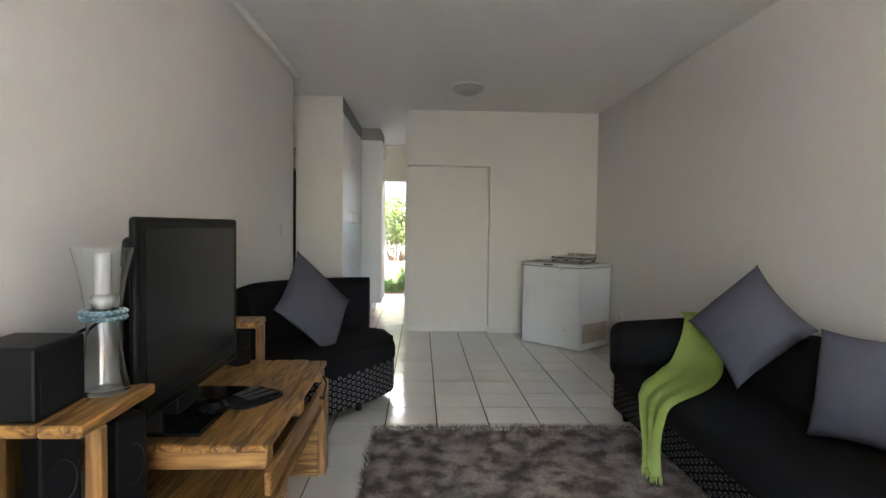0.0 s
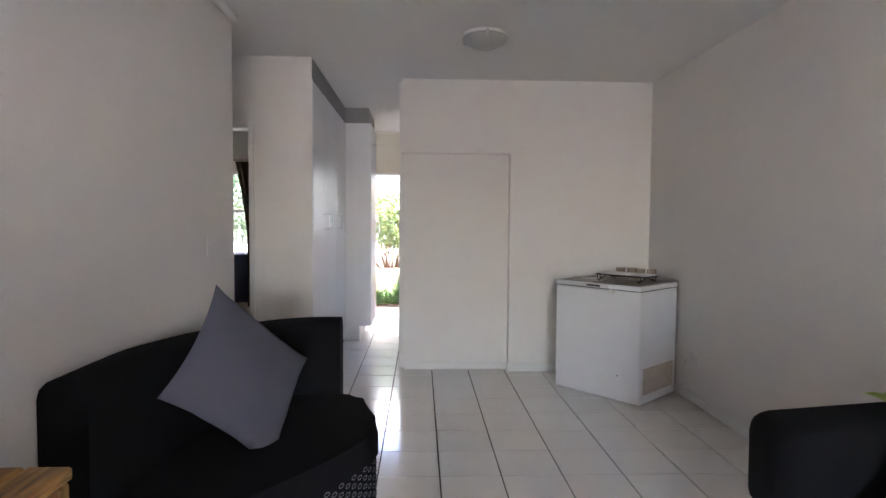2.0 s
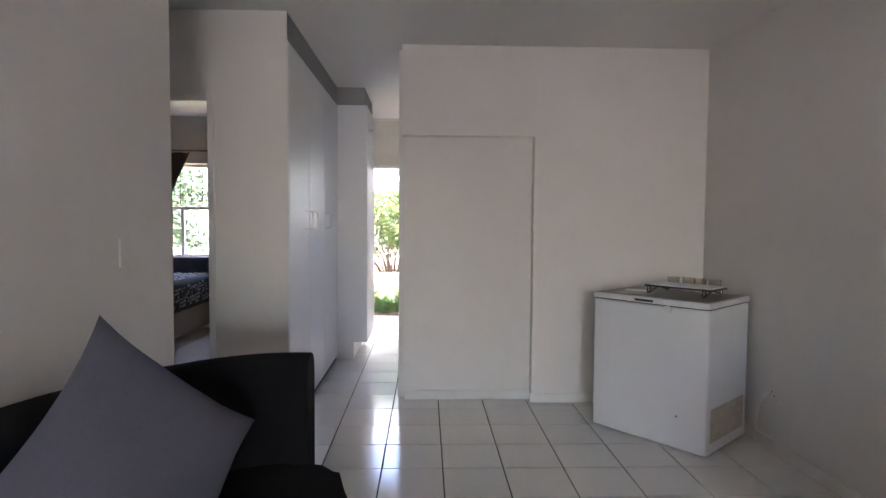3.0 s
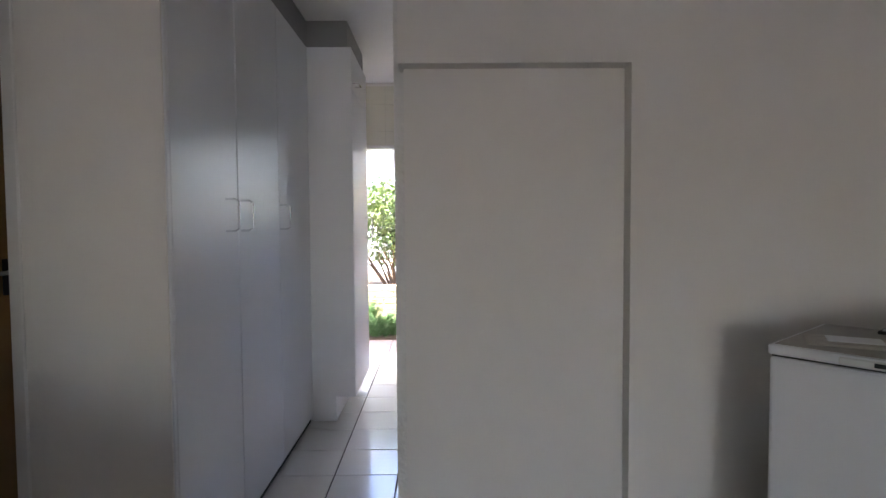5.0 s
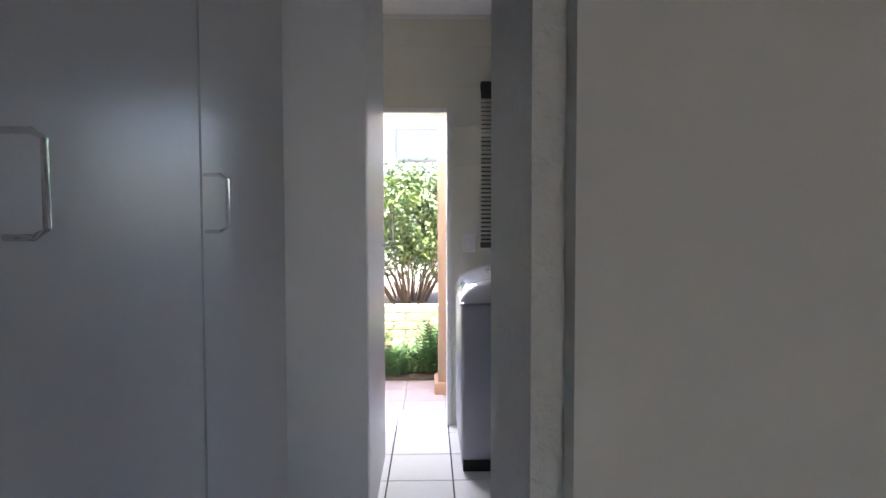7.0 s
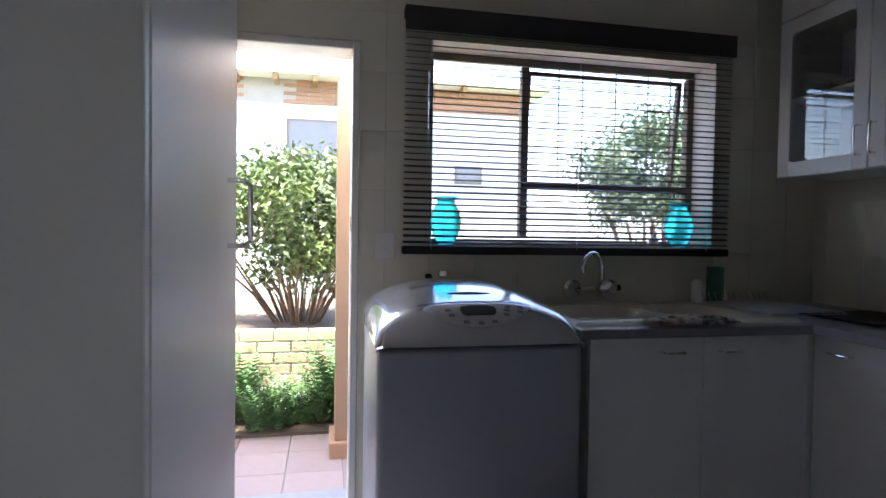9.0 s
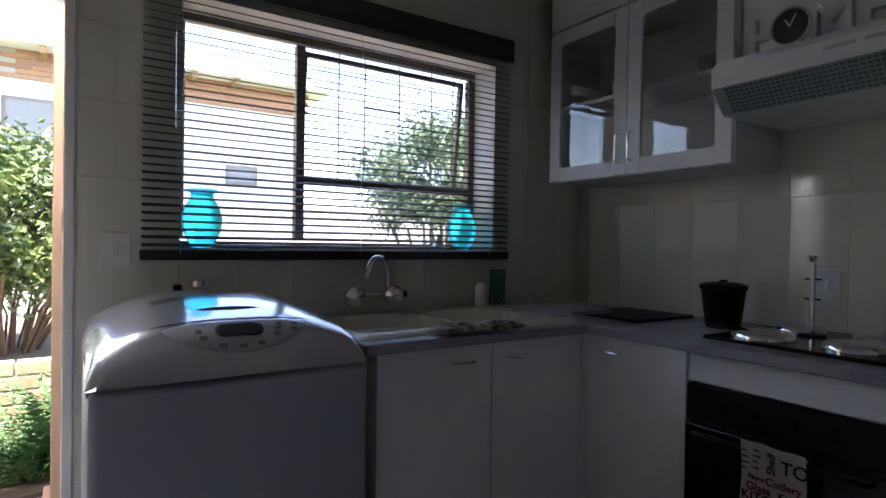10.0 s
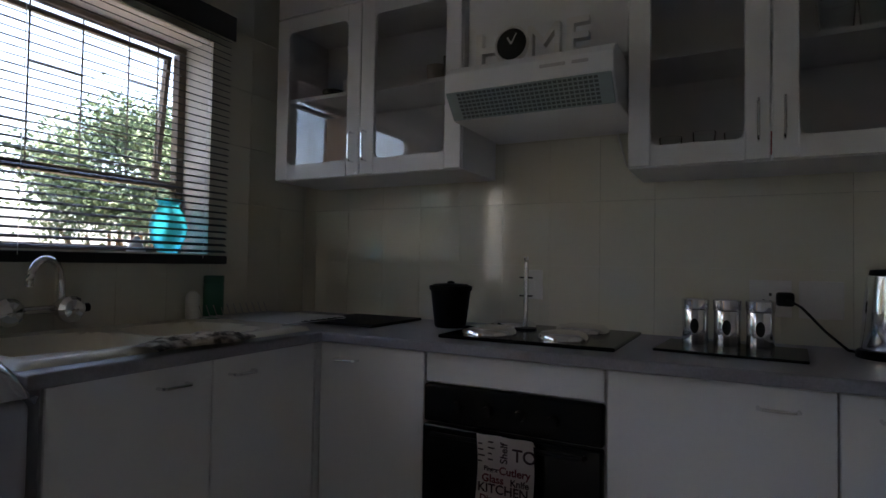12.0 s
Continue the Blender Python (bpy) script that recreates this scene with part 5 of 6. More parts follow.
for k in range(3):
    jar = thing("canister", "small steel canister with a glass front and steel lid", "canister", pose(1.8, 7.52 - 0.088 * k, WT + 0.009), "steel canisters")
    part("body", lathe([(0, 0), (0.037, 0), (0.038, 0.004), (0.038, 0.1), (0.036, 0.104), (0, 0.104)], 26), M_CHROME, jar, smooth=True)
    part("lid", lathe([(0.039, 0.104), (0.04, 0.108), (0.04, 0.134), (0.036, 0.138), (0, 0.138)], 26), M_CHROME, jar, "steel lid", True)
    part("window", lathe([(0, 0), (0.012, 0), (0.012, 0.003), (0, 0.0035)], 18), M_SCREEN, jar, "dark oval window").matrix_basis = pose(-0.0365, 0, 0.055, 0, -90) @ Matrix.Diagonal((1.9, 1, 1, 1))
ket = thing("kettle", "tall polished steel kettle with a black base and handle", "kettle", pose(1.82, 7.02, WT))
part("base", lathe([(0, 0), (0.09, 0), (0.092, 0.012), (0.085, 0.022), (0, 0.022)], 28), M_BPLAST, ket)
part("body", lathe([(0.078, 0.022), (0.08, 0.03), (0.072, 0.14), (0.064, 0.225), (0.058, 0.23), (0, 0.232)], 30), M_CHROME, ket, "polished steel", True)
part("lid", lathe([(0, 0.228), (0.06, 0.23), (0.056, 0.243), (0, 0.248)], 28), M_BPLAST, ket)
part("handle", tube([(0, -0.06, 0.225), (0, -0.115, 0.22), (0, -0.13, 0.17), (0, -0.12, 0.08), (0, -0.08, 0.04)], 0.011, 10), M_BPLAST, ket, smooth=True)
sock = wall_plate("wall_socket", pose(XR - 0.008, 7.31, 1.05, 0, 0, -90), 0.12, 0.12, "white wall socket with a black plug in it", "wall socket", "socket")
wall_plate("wall_socket", pose(XR - 0.008, 7.17, 1.05, 0, 0, -90), 0.12, 0.12, "white blank wall plate above the worktop", "wall socket", "blank")
wall_plate("wall_socket", pose(XR - 0.008, 8.12, 1.07, 0, 0, -90), 0.075, 0.115, "white isolator switch behind the hob", "wall switch", "switch")
plug = thing("kettle_plug", "black plug with its flex running to the kettle", "plug", pose(XR - 0.018, 7.27, 1.05))
part("plug_body", box(-0.05, 0, -0.025, 0.025, -0.022, 0.022, 0.008, 2), M_BPLAST, plug)
part("flex", tube([(-0.05, -0.005, 0), (-0.09, -0.04, -0.02), (-0.13, -0.1, -0.09), (-0.15, -0.15, -0.135), (-0.16, -0.2, -0.14)], 0.0042, 8), M_BPLAST, plug, smooth=True)

btl = thing("soap_bottle", "dark green plastic bottle standing behind the sink", "bottle", pose(1.4, 9.2, WT + 0.012))
part("body", lathe([(0, 0), (0.036, 0), (0.038, 0.01), (0.038, 0.13), (0.034, 0.14), (0, 0.14)], 22), M_GREEN, btl, smooth=True)
part("cap", lathe([(0.037, 0.138), (0.038, 0.142), (0.038, 0.165), (0.034, 0.168), (0, 0.168)], 22), M_GREEN, btl, "darker screw cap")
solid("soap_dispenser", lathe([(0, 0), (0.024, 0), (0.026, 0.01), (0.025, 0.09), (0.012, 0.105), (0, 0.106)], 18), M_WPLAST, "small pale bottle beside the green one", "bottle", m=pose(1.33, 9.23, WT + 0.014), smooth=True)
M_WIRE = material("dull_white_wire", (0.45, 0.45, 0.44), 0.5, vary=0.1)
dr = thing("dish_rack", "white wire dish rack lying on the draining end", "dish rack", pose(1.47, 8.95, WT + 0.019))
for k in range(11):
    part("wire", tube([(-0.16 + k * 0.032, -0.2, 0.012), (-0.16 + k * 0.032, 0.2, 0.012), (-0.16 + k * 0.032, 0.22, 0.05)], 0.0022, 6), M_WIRE, dr)
for y in (-0.2, 0.0, 0.2):
    part("wire", tube([(-0.17, y, 0.006), (0.17, y, 0.006)], 0.0022, 6), M_WIRE, dr)


def crumpled_cloth():
    bm = bmesh.new()
    n, m = 34, 12
    g = []
    for i in range(n + 1):
        row = []
        for j in range(m + 1):
            u, v = i / n, j / m
            x, y = u * 0.34 - 0.17, v * 0.11 - 0.055
            nz = noise.noise(Vector((x * 22, y * 30, 3))) * 0.5 + noise.noise(Vector((x * 50, y * 50, 8))) * 0.25
            env = math.sin(math.pi * v) ** 0.6 * math.sin(math.pi * min(0.97, max(0.03, u))) ** 0.5
            row.append(bm.verts.new((x, y + 0.02 * math.sin(u * 7), 0.002 + env * (0.026 + 0.022 * nz))))
        g.append(row)
    for i in range(n):
        for j in range(m):
            bm.faces.new((g[i][j], g[i + 1][j], g[i + 1][j + 1], g[i][j + 1]))
    return bm


solid("dishcloth", crumpled_cloth(), M_CLOTH, "crumpled patterned dishcloth on the front edge of the sink", "dishcloth", m=pose(0.935, 8.7, WT + 0.012, 0, 0, 3), smooth=True)

# crockery behind the glass doors
def cup_mesh(r, h):
    return lathe([(0, 0), (r * 0.8, 0), (r, h), (r - 0.004, h), (r * 0.75, 0.006), (0, 0.006)], 18)


for y, r, h, z, mat, lab in ((9.0, 0.05, 0.05, 1.85, M_BPLAST, "dark bowl"), (8.9, 0.04, 0.08, 1.85, M_WHITEP, "white mug"), (8.48, 0.042, 0.085, 1.85, M_BEDB, "brown mug"), (8.4, 0.045, 0.11, 1.85, M_BPLAST, "dark mug"),
                             (7.5, 0.035, 0.11, 1.468, M_CLEAR, "clear tumbler"), (7.41, 0.035, 0.1, 1.468, M_CLEAR, "clear tumbler"), (7.33, 0.036, 0.09, 1.468, M_REDP, "red cup"), (7.6, 0.036, 0.1, 1.468, M_CLEAR, "clear tumbler"),
                             (7.15, 0.05, 0.12, 1.81, M_CLEAR, "clear jug"), (7.05, 0.05, 0.12, 1.81, M_CLEAR, "clear jug")):
    solid("cup", cup_mesh(r, h), mat, "%s standing on a wall cabinet shelf" % lab, "cup", "crockery in the wall cabinets", m=pose(1.85, y, z + 0.001), smooth=True)
st = thing("saucer_stack", "small stack of white saucers on the cabinet floor", "crockery", pose(1.83, 8.45, 1.507))
for k in range(4):
    part("saucer", lathe([(0, 0), (0.03, 0), (0.065, 0.012), (0.064, 0.015), (0.03, 0.004), (0, 0.004)], 22), M_WHITEP, st).location = (0.004 * (k % 2), 0, 0.011 * k)

# turquoise vases on the sill
vs = thing("turquoise_vase", "turquoise glazed vase on the window sill behind the blind", "vase", pose(0.185, 9.385, 1.17), "vases on the sill")
part("body", lathe([(0, 0), (0.034, 0), (0.04, 0.006), (0.064, 0.06), (0.07, 0.1), (0.058, 0.15), (0.04, 0.175), (0.038, 0.19), (0.053, 0.208), (0.048, 0.209), (0.034, 0.19), (0, 0.18)], 28), M_TEAL, vs, smooth=True)
copy_thing(vs, pose(1.33, 9.385, 1.17))
solid("sill_ornament", lathe([(0, 0), (0.034, 0), (0.03, 0.012), (0.012, 0.05), (0.009, 0.058), (0, 0.06)], 16), M_WHITEP, "small white cone-shaped ornament on the window sill", "ornament", m=pose(1.2, 9.385, 1.17), smooth=True)

# venetian blind
bl = thing("venetian_blind", "black aluminium venetian blind, lowered with open slats", "blind", pose(-0.025, 9.262, 1.14))
part("headrail", box(0, 1.53, -0.025, 0.03, 0.96, 1.0, 0.004), M_BLIND, bl)
part("valance", box(0.0, 1.53, -0.032, -0.026, 0.9, 1.0, 0.002), M_BLIND, bl)
part("bottom_rail", box(0, 1.53, -0.013, 0.013, -0.012, 0.022, 0.004), M_BLIND, bl)
slat = bmesh.new()
cs = [(-0.0125, -0.0012), (0, 0.0012), (0.0125, -0.0012), (0.0125, -0.0018), (0, 0.0006), (-0.0125, -0.0018)]
a = [slat.verts.new((0.004, y, z)) for y, z in cs]
b = [slat.verts.new((1.526, y, z)) for y, z in cs]
slat.faces.new(a)
slat.faces.new(b[::-1])
for i in range(6):
    slat.faces.new((a[i], a[(i + 1) % 6], b[(i + 1) % 6], b[i]))
slat_mesh = as_mesh("slat", slat, M_BLIND)
for k in range(35):
    s = new("slat", slat_mesh)
    s.parent = bl
    s.matrix_basis = pose(0, 0, 0.04 + k * 0.0262, 23 + 3 * math.sin(k * 1.7))
for x in (0.12, 0.77, 1.41):
    part("cord", tube([(x, -0.0145, 0.01), (x, -0.0145, 0.96)], 0.0012, 5), M_WPLAST, bl)
part("tilt_wand", tube([(0.1, -0.035, 0.42), (0.1, -0.035, 0.95)], 0.0035, 6), M_CLEAR, bl)

# ---- bedroom ----
bed = thing("bed", "double bed with a dark printed duvet on a beige base", "bed", pose(-4.1, 7.95, 0))
part("base", box(0, 1.5, 0, 1.32, 0.06, 0.36, 0.03, 2), M_BEDB, bed)
part("mattress", box(0.01, 1.49, 0.01, 1.32, 0.36, 0.58, 0.05, 3), M_WHITEP, bed, smooth=True)
part("duvet", box(-0.03, 1.54, -0.03, 1.3, 0.34, 0.68, 0.06, 4), M_DUVET, bed, smooth=True)
bm = bmesh.new()
rnd = random.Random(2)
for k in range(26):
    y = 0.02 + 0.05 * k
    z = 0.4
    while z < 0.6:
        h = rnd.uniform(0.01, 0.03)
        if rnd.random() < 0.7:
            bx(bm, 1.541, 1.543, y, y + rnd.uniform(0.015, 0.045), z, z + h)
        z += h + 0.014
    x = 0.1
    while x < 1.45:
        w = rnd.uniform(0.02, 0.06)
        if rnd.random() < 0.6:
            bx(bm, x, x + w, y, y + 0.02, 0.681, 0.683)
        x += w + 0.03
tagged(part("print", bm, M_PRINT, bed, "pale unreadable lettering print"), "pale unreadable lettering print", kind="stuff")


def curtain(name, x0, x1, gather, mat, label, y=9.2, z0=0.15, z1=2.12):
    bm = bmesh.new()
    n, m = 60, 14
    rows = []
    for i in range(m + 1):
        t = i / m
        z = z1 - (z1 - z0) * t
        pull = gather * math.sin(min(1, t / 0.6) * math.pi / 2)
        row = []
        for j in range(n + 1):
            u = j / n
            x = x0 + (x1 - x0) * u * (1 - pull)
            row.append(bm.verts.new((x, y + 0.025 * math.sin(u * 42), z)))
        rows.append(row)
    for a, b in zip(rows, rows[1:]):
        for j in range(n):
            bm.faces.new((a[j], a[j + 1], b[j + 1], b[j]))
    return solid(name, bm, mat, label, "curtain", smooth=True)


curtain("curtain", -3.85, -2.8, 0.35, M_BROWNC, "brown bedroom curtain gathered to the side")
curtain("curtain", -2.0, -2.5, 0.3, M_BROWNC, "brown bedroom curtain hanging beside the window")
curtain("lower_curtain", -3.8, -2.05, 0.0, M_BLUEC, "dark blue-grey cloth hung below the bedroom window", 9.26, 0.2, 0.86)
solid("curtain_rail", tube([(-3.95, 9.2, 2.14), (-1.9, 9.2, 2.14)], 0.012, 8), M_BROWNF, "dark curtain rail above the bedroom window", "curtain rail")

# ---- garden ----
structure("ground", box(-300, 300, 9.55, 600, -0.3, -0.1), M_GRASS, "lawn and beds reaching out behind the houses", "ground")
structure("paving_bed", box(-3.2, 4.4, YW + 0.23, 10.52, -0.2, -0.062), M_MORTAR, "mortar bed of the back step paving", "pavement")
# Unseen slab, added to keep the sun off the pillar and paving.
structure("unseen_shade_slab", box(-2.6, 0.02, YW + 0.23, 10.24, 2.78, 2.9), M_WHITEW, "unseen slab added over the back step to shade pillar and paving", "porch roof")
pier = thing("porch_pillar", "peach-painted porch pillar on a brown brick base", "pillar", pose(-0.275, 10.14, -0.06))
part("shaft", box(0, 0.24, 0, 0.24, 0.1, 2.838, 0.004), M_PEACH, pier)
part("brick_base", box(-0.03, 0.27, -0.03, 0.27, 0, 0.1, 0.006), M_RBRICK, pier, "stepped brown bricks")
structure("garden_bed", box(-4.0, 4.5, 10.52, 13.6, -0.1, -0.03), M_SOIL, "dark planting bed", "ground")
structure("raised_bed", box(-4.0, 4.5, 11.06, 13.6, -0.03, 0.44), M_SOIL, "raised planting bed behind the low brick wall", "ground")


def frond(tris, base, heading, length, rise, rnd):
    """An upright, arching fern frond with paired leaflets."""
    n = 15
    h = Vector((math.cos(heading), math.sin(heading), 0))
    side = Vector((-h.y, h.x, 0))
    pts = []
    for i in range(n + 1):
        t = i / n
        pts.append(Vector(base) + h * length * (0.22 * t + 0.3 * t * t) + Vector((0, 0, rise * (t - 0.3 * t ** 3))))
    for i in range(1, n):
        p, w = pts[i], 0.042 * math.sin(math.pi * (0.15 + 0.83 * i / n)) + 0.004
        d = (pts[i + 1] - p)
        for s in (1, -1):
            tip = p + side * s * w + d * 0.8 + Vector((0, 0, rnd.uniform(-0.012, 0.006)))
            tris.append((p - d * 0.26, tip, p + d * 0.26))


def fern(name, at, seed, count, size):
    rnd = random.Random(seed)
    f = thing(name, "bushy green sword fern growing along the garden wall", "fern", None, "ferns by the wall")
    for clump in range(5):
        tris = []
        for k in range(count // 5):
            frond(tris, (at[0] + rnd.uniform(-0.1, 0.1), at[1] + rnd.uniform(-0.1, 0.1), at[2]), rnd.uniform(0, 6.28), size * rnd.uniform(0.5, 1.0), size * rnd.uniform(0.45, 1.2), rnd)
        me = bpy.data.meshes.new("frond_clump")
        me.from_pydata([tuple(v) for t in tris for v in t], [], [(3 * i, 3 * i + 1, 3 * i + 2) for i in range(len(tris))])
        me.materials.append(M_FERN)
        ob = tagged(new("frond_clump", me), kind="stuff")
        ob.parent = f
    return f


rnd = random.Random(21)
for k in range(15):
    x = -2.4 + k * 0.24 + rnd.uniform(-0.06, 0.06)
    size = rnd.uniform(0.42, 0.68) if abs(x + 0.62) > 0.14 else 0.36
    fern("fern", (x, 10.72 + rnd.uniform(-0.1, 0.1), -0.03), 100 + k, 95, size)


def leaf_cloud(rnd, count, place, size, droop=0.3):
    vs, fs = [], []
    for k in range(count):
        p = place(rnd)
        a, b = rnd.uniform(0, 6.28), rnd.uniform(-0.9, 0.9)
        d = Vector((math.cos(a) * math.cos(b), math.sin(a) * math.cos(b), math.sin(b) - droop)).normalized()
        s = d.cross(Vector((rnd.uniform(-1, 1), rnd.uniform(-1, 1), rnd.uniform(-1, 1)))).normalized()
        l = size * rnd.uniform(0.6, 1.25)
        n = d.cross(s) * l * 0.12
        i = len(vs)
        vs += [tuple(p), tuple(p + d * l * 0.45 + s * l * 0.24 + n), tuple(p + d * l), tuple(p + d * l * 0.45 - s * l * 0.24 + n)]
        fs += [(i, i + 1, i + 2), (i, i + 2, i + 3)]
    return vs, fs


def shrub(name, at, seed, stems, spread, z_fork, z_top, crown_r, leaves, leaf, mat, label, trunk_r=0.02):
    rnd = random.Random(seed)
    s = thing(name, label, "shrub")
    tips = []
    base = Vector(at)
    for k in range(stems):
        a = 2 * math.pi * k / stems + rnd.uniform(-0.4, 0.4)
        q = spread * math.sqrt(rnd.uniform(0.02, 1))
        foot = base + Vector((math.cos(a) * q * 0.35, math.sin(a) * q * 0.35, -0.05))
        end = base + Vector((math.cos(a) * q * 1.25, math.sin(a) * q * 1.1, (z_fork - at[2]) * rnd.uniform(0.9, 1.3)))
        mid = foot.lerp(end, 0.5) + Vector((rnd.uniform(-0.05, 0.05), rnd.uniform(-0.05, 0.05), 0.04))
        part("stem", tube([foot, mid, end], trunk_r * rnd.uniform(0.6, 1.1), 6, None, 0.55), M_BARK, s)
        tips.append(end)
        for b in range(3):
            tip = end + Vector((rnd.uniform(-1, 1) * crown_r * 0.45, rnd.uniform(-1, 1) * crown_r * 0.45, rnd.uniform(0.2, 0.8) * (z_top - z_fork)))
            tips.append(tip)
    mid_z = (z_fork + z_top) / 2
    clumps = []
    for k in range(46):
        d = Vector((rnd.gauss(0, 1), rnd.gauss(0, 1), rnd.gauss(0, 1))).normalized() * rnd.uniform(0.45, 1.0)
        clumps.append(Vector((at[0] + d.x * crown_r, at[1] + d.y * crown_r * 0.85, mid_z + d.z * (z_top - z_fork) * 0.52)))

    def place(r):
        c = r.choice(clumps)
        return c + Vector((r.gauss(0, 0.11), r.gauss(0, 0.11), r.gauss(0, 0.1))) * crown_r * 1.25

    vs, fs = leaf_cloud(rnd, leaves, place, leaf)
    me = bpy.data.meshes.new("crown")
    me.from_pydata(vs, [], fs)
    me.materials.append(mat)
    ob = new("crown", me)
    ob.parent = s
    return s


shrub("shrub", (-0.55, 11.9, 0.44), 7, 38, 0.5, 0.9, 1.75, 0.8, 11000, 0.07, M_LEAF, "many-stemmed leafy shrub in the raised bed", 0.014)
shrub("shrub", (-2.2, 12.3, 0.44), 8, 14, 0.4, 1.0, 1.9, 0.7, 2600, 0.1, M_LEAF, "leafy shrub further along the raised bed")
shrub("small_tree", (3.3, 12.6, 0.44), 9, 18, 0.55, 1.3, 2.62, 0.95, 26000, 0.055, M_TREE, "round-headed small tree with many stems outside the window", 0.035)
shrub("shrub", (-3.85, 12.3, 0.44), 12, 14, 0.5, 0.7, 2.5, 1.1, 9000, 0.08, M_TREE, "tall garden shrub outside the bedroom window")

# neighbouring houses
M_FARPANE = material("far_window_pane", (0.24, 0.23, 0.22), 0.25, vary=0.1, grain=4)


def far_house(name, x0, x1, y0, eave, label, windows):
    h = thing(name, label, "house")
    part("wall", box(x0, x1, y0, y0 + 6, -0.1, eave - 0.45), M_WHITEW, h)
    part("band_core", box(x0 - 0.01, x1 + 0.01, y0 - 0.01, y0 + 6.01, eave - 0.45, eave), M_MORTAR, h)
    for k in range(6):
        for c in range(int((x1 - x0) / 0.46)):
            o = 0.23 if k % 2 else 0.0
            if -2.1 < x0 + o + c * 0.46 < -1.3:
                continue
            part("brick", box(x0 + o + c * 0.46, x0 + o + c * 0.46 + 0.445, y0 - 0.03, y0 + 0.02, eave - 0.445 + k * 0.075, eave - 0.382 + k * 0.075), M_RBRICK, h)
    bm = bmesh.new()
    p = [bm.verts.new(c) for c in ((x0 - 0.5, y0 - 0.5, eave), (x1 + 0.5, y0 - 0.5, eave), (x1 + 0.5, y0 + 6.5, eave), (x0 - 0.5, y0 + 6.5, eave))]
    r = [bm.verts.new(c) for c in ((x0 + 2, y0 + 3, eave + 1.5), (x1 - 2, y0 + 3, eave + 1.5))]
    for f in ((p[0], p[1], r[1], r[0]), (p[1], p[2], r[1]), (p[2], p[3], r[0], r[1]), (p[3], p[0], r[0])):
        bm.faces.new(f)
    bm.faces.new(p[::-1])
    for k in range(int((x1 - x0) / 0.7)):
        part("rafter_end", box(x0 + k * 0.7, x0 + k * 0.7 + 0.08, y0 - 0.45, y0, eave - 0.12, eave), M_DOORW, h)
    part("roof", bm, M_WHITEW, h, "sun-bleached pale roof")
    for wx, ww, wz, wh in windows:
        w = part("window", box(wx, wx + ww, y0 - 0.03, y0 + 0.02, wz, wz + wh), M_BROWNF, h)
        part("pane", box(wx + 0.05, wx + ww - 0.05, y0 - 0.04, y0 - 0.028, wz + 0.05, wz + wh - 0.05), M_FARPANE, w)
    return h


far_house("neighbour_house", -6.2, 3.5, 18.0, 4.05, "white neighbouring house with a red-brown brick course", [(-1.08, 1.1, 2.6, 0.72), (2.15, 0.56, 2.2, 0.36)])
structure("boundary_wall", box(-14, 16, 16.4, 16.6, -0.1, 1.75), M_WHITEW, "sunlit white boundary wall behind the garden", "garden wall")

# ---- floor tiles ----
floor_ob = bpy.data.objects["floor"]
tile_mesh = as_mesh("tile", box(-TILE / 2 + 0.0036, TILE / 2 - 0.0036, -TILE / 2 + 0.0036, TILE / 2 - 0.0036, -0.009, 0.0, 0.0012), M_TILE)
rest = []
for i in range(-15, 7):
    for j in range(-29, 16):
        x, y = TX + (i + 0.5) * TILE, TY + (j + 0.5) * TILE
        if x < -1.35 and y < 4.8 or x > XR or y < -4.6 or x < -4.4:
            continue
        if x > -1.6 and y > -0.2:
            ob = new("tile", tile_mesh)
            ob.location = (x, y, 0)
            ob.parent = floor_ob
        else:
            rest.append((x, y))
bm = bmesh.new()
for x, y in rest:
    bx(bm, x - TILE / 2 + 0.0036, x + TILE / 2 - 0.0036, y - TILE / 2 + 0.0036, y + TILE / 2 - 0.0036, -0.009, 0)
ob = part("tiles", bm, M_TILE, floor_ob)
tagged(ob, kind="stuff")

# ---- kitchen wall tiles ----
WTX, WTZ = 0.195, 0.245
wn_ob, we_ob = bpy.data.objects["wall_north"], bpy.data.objects["wall_east"]


def tile_rect(u0, u1, z0, z1, holes):
    out = [(u0, u1, z0, z1)]
    for a, b, lo, hi in holes:
        nxt = []
        for p, q, r, s in out:
            if b <= p or a >= q or hi <= r or lo >= s:
                nxt.append((p, q, r, s))
                continue
            if a > p:
                nxt.append((p, a, r, s))
            if b < q:
                nxt.append((b, q, r, s))
            p2, q2 = max(p, a), min(q, b)
            if lo > r:
                nxt.append((p2, q2, r, lo))
            if hi < s:
                nxt.append((p2, q2, hi, s))
        out = nxt
    return out


structure("tile_backing_north", box(-1.35, XR - 0.006, YW - 0.0025, YW, 0.0, 0.001), M_WGROUT, "grout line at the foot of the tiled wall", "wall")
full_n = as_mesh("wall_tile", box(-WTX / 2 + 0.00045, WTX / 2 - 0.00045, -0.008, 0, -WTZ / 2 + 0.00045, WTZ / 2 - 0.00045, 0.00045), M_WTILE)
full_e = as_mesh("wall_tile", box(-0.008, 0, -WTX / 2 + 0.00045, WTX / 2 - 0.00045, -WTZ / 2 + 0.00045, WTZ / 2 - 0.00045, 0.00045), M_WTILE)
holes_n = [(-0.76, -0.195, -0.1, 2.0), WIN]
part_n, part_e = bmesh.new(), bmesh.new()
count = 0
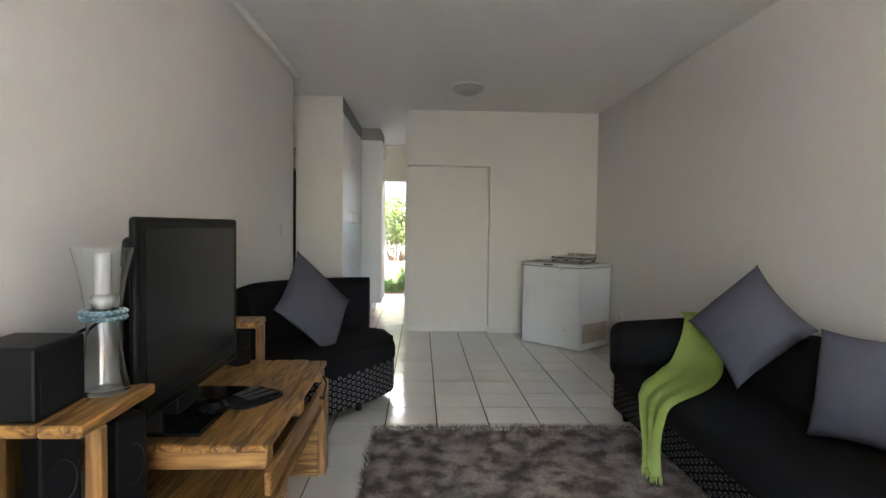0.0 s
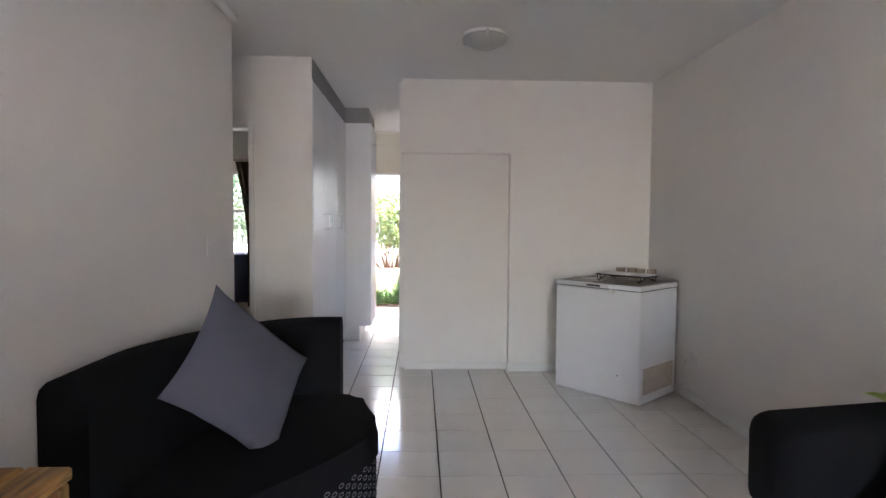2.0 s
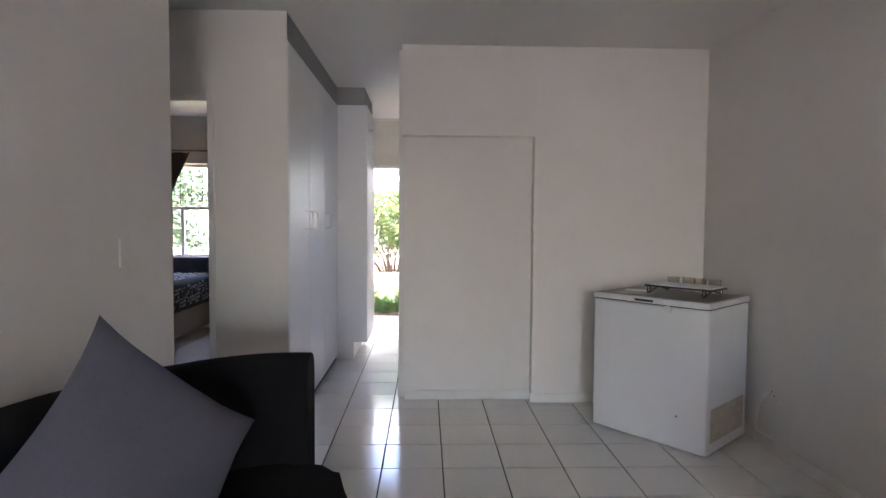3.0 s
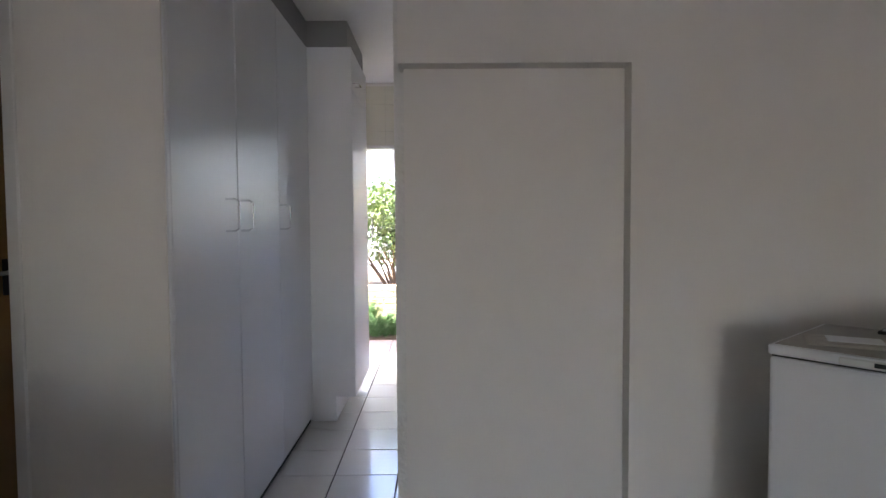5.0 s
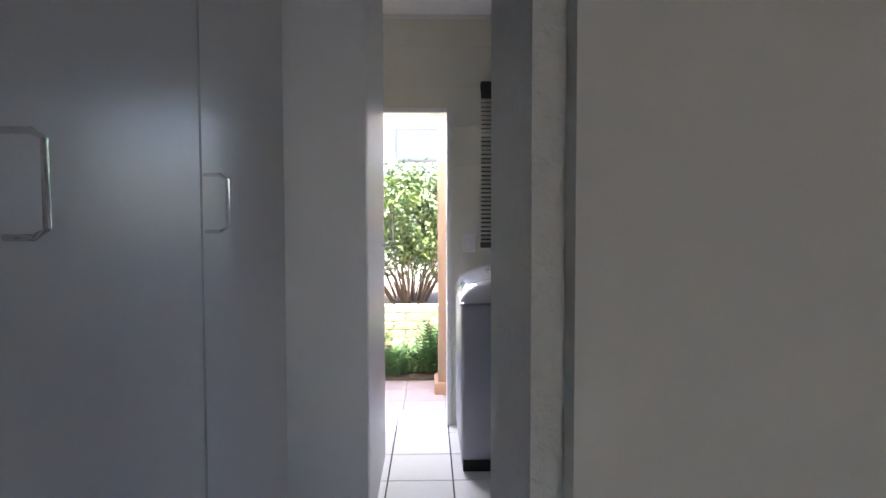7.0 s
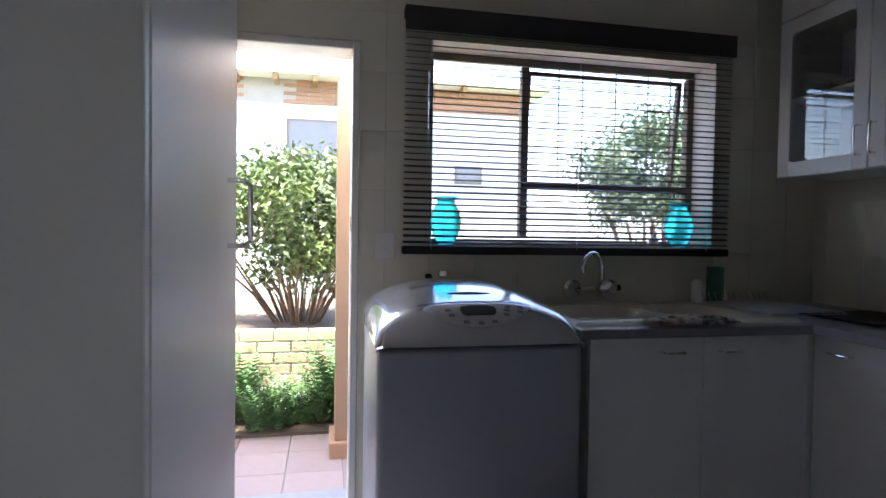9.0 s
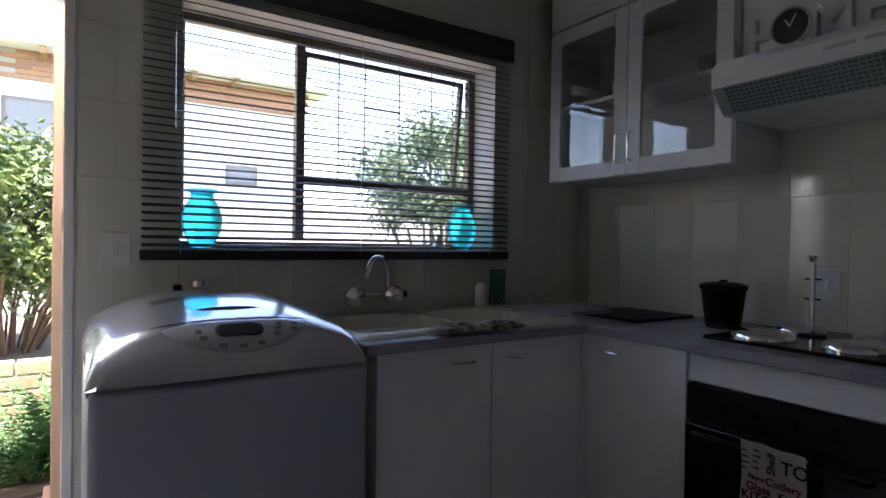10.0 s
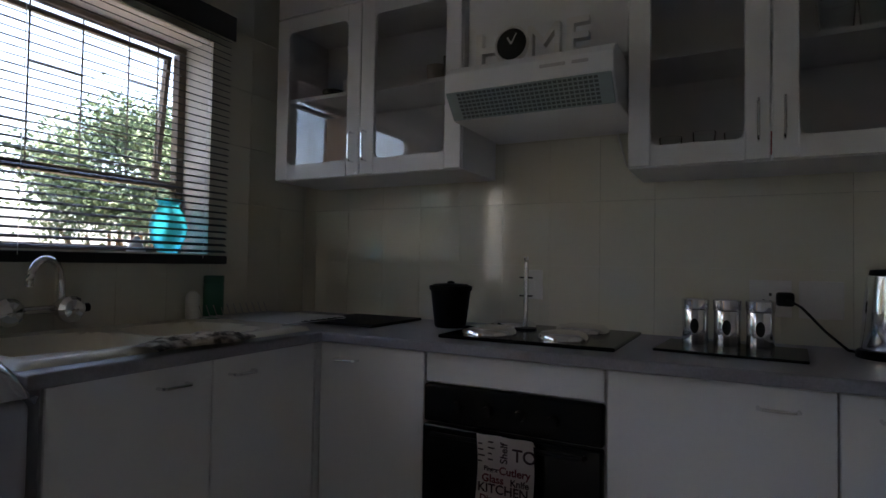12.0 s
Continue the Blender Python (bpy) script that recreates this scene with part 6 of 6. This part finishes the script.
for i in range(-5, 14):
    for j in range(0, 11):
        u0, z0 = -0.29 + i * WTX, -0.08 + j * WTZ
        u1, z1 = u0 + WTX, z0 + WTZ
        a, b, lo, hi = max(u0, -1.35), min(u1, XR - 0.01), max(z0, 0.0), min(z1, CEIL - 0.03)
        if b - a < 0.01 or hi - lo < 0.01:
            continue
        rects = tile_rect(a, b, lo, hi, holes_n)
        if rects == [(u0, u1, z0, z1)]:
            t = new("wall_tile", full_n)
            t.location = ((u0 + u1) / 2, YW, (z0 + z1) / 2)
            t.parent = wn_ob
            count += 1
        else:
            for p, q, r, s in rects:
                if q - p > 0.008 and s - r > 0.008:
                    bx(part_n, p + 0.00045, q - 0.00045, YW - 0.008, YW, r + 0.00045, s - 0.00045)
for i in range(0, 15):
    for j in range(3, 11):
        y0, z0 = 6.5 + i * WTX, -0.08 + j * WTZ
        y1, z1 = y0 + WTX, z0 + WTZ
        a, b, lo, hi = max(y0, 6.53), min(y1, YW - 0.01), max(z0, 0.86), min(z1, CEIL - 0.03)
        if b - a < 0.01 or hi - lo < 0.01:
            continue
        if (a, b, lo, hi) == (y0, y1, z0, z1):
            t = new("wall_tile", full_e)
            t.location = (XR, (y0 + y1) / 2, (z0 + z1) / 2)
            t.parent = we_ob
        else:
            bx(part_e, XR - 0.008, XR, a + 0.00045, b - 0.00045, lo + 0.00045, hi - 0.00045)
tagged(part("cut_tiles", part_n, M_WTILE, wn_ob), kind="stuff")
tagged(part("cut_tiles", part_e, M_WTILE, we_ob), kind="stuff")

# ---- paving and garden bricks ----
pv = bpy.data.objects["paving_bed"]
pm = as_mesh("paver", box(-0.148, 0.148, -0.148, 0.148, -0.03, 0.0, 0.004), M_PAVE)
for i in range(-10, 14):
    for j in range(3):
        p = new("paver", pm)
        p.location = (-0.38 + i * 0.3, 9.83 + j * 0.3 - 0.02, -0.05)
        p.parent = pv
gw = thing("garden_wall", "low yellow-brick wall edging the raised bed", "garden wall", None, "", "structure")
part("mortar_core", box(-4.0, 4.5, 10.965, 11.06, -0.1, 0.5), M_MORTAR, gw)
brick_mesh = as_mesh("brick", box(-0.107, 0.107, -0.05, 0.05, -0.034, 0.034, 0.004), M_YBRICK)
rest = []
for r in range(8):
    for c in range(-18, 20):
        x = c * 0.225 + (0.1125 if r % 2 else 0)
        if abs(x) > 4.2:
            continue
        place = (x, 11.005, -0.045 + r * 0.077)
        if -2.2 < x < 2.4:
            b = new("brick", brick_mesh)
            b.location = place
            b.parent = gw
        else:
            rest.append(place)
bm = bmesh.new()
for x, y, z in rest:
    bx(bm, x - 0.107, x + 0.107, y - 0.05, y + 0.05, z - 0.034, z + 0.034)
tagged(part("bricks", bm, M_YBRICK, gw), kind="stuff")
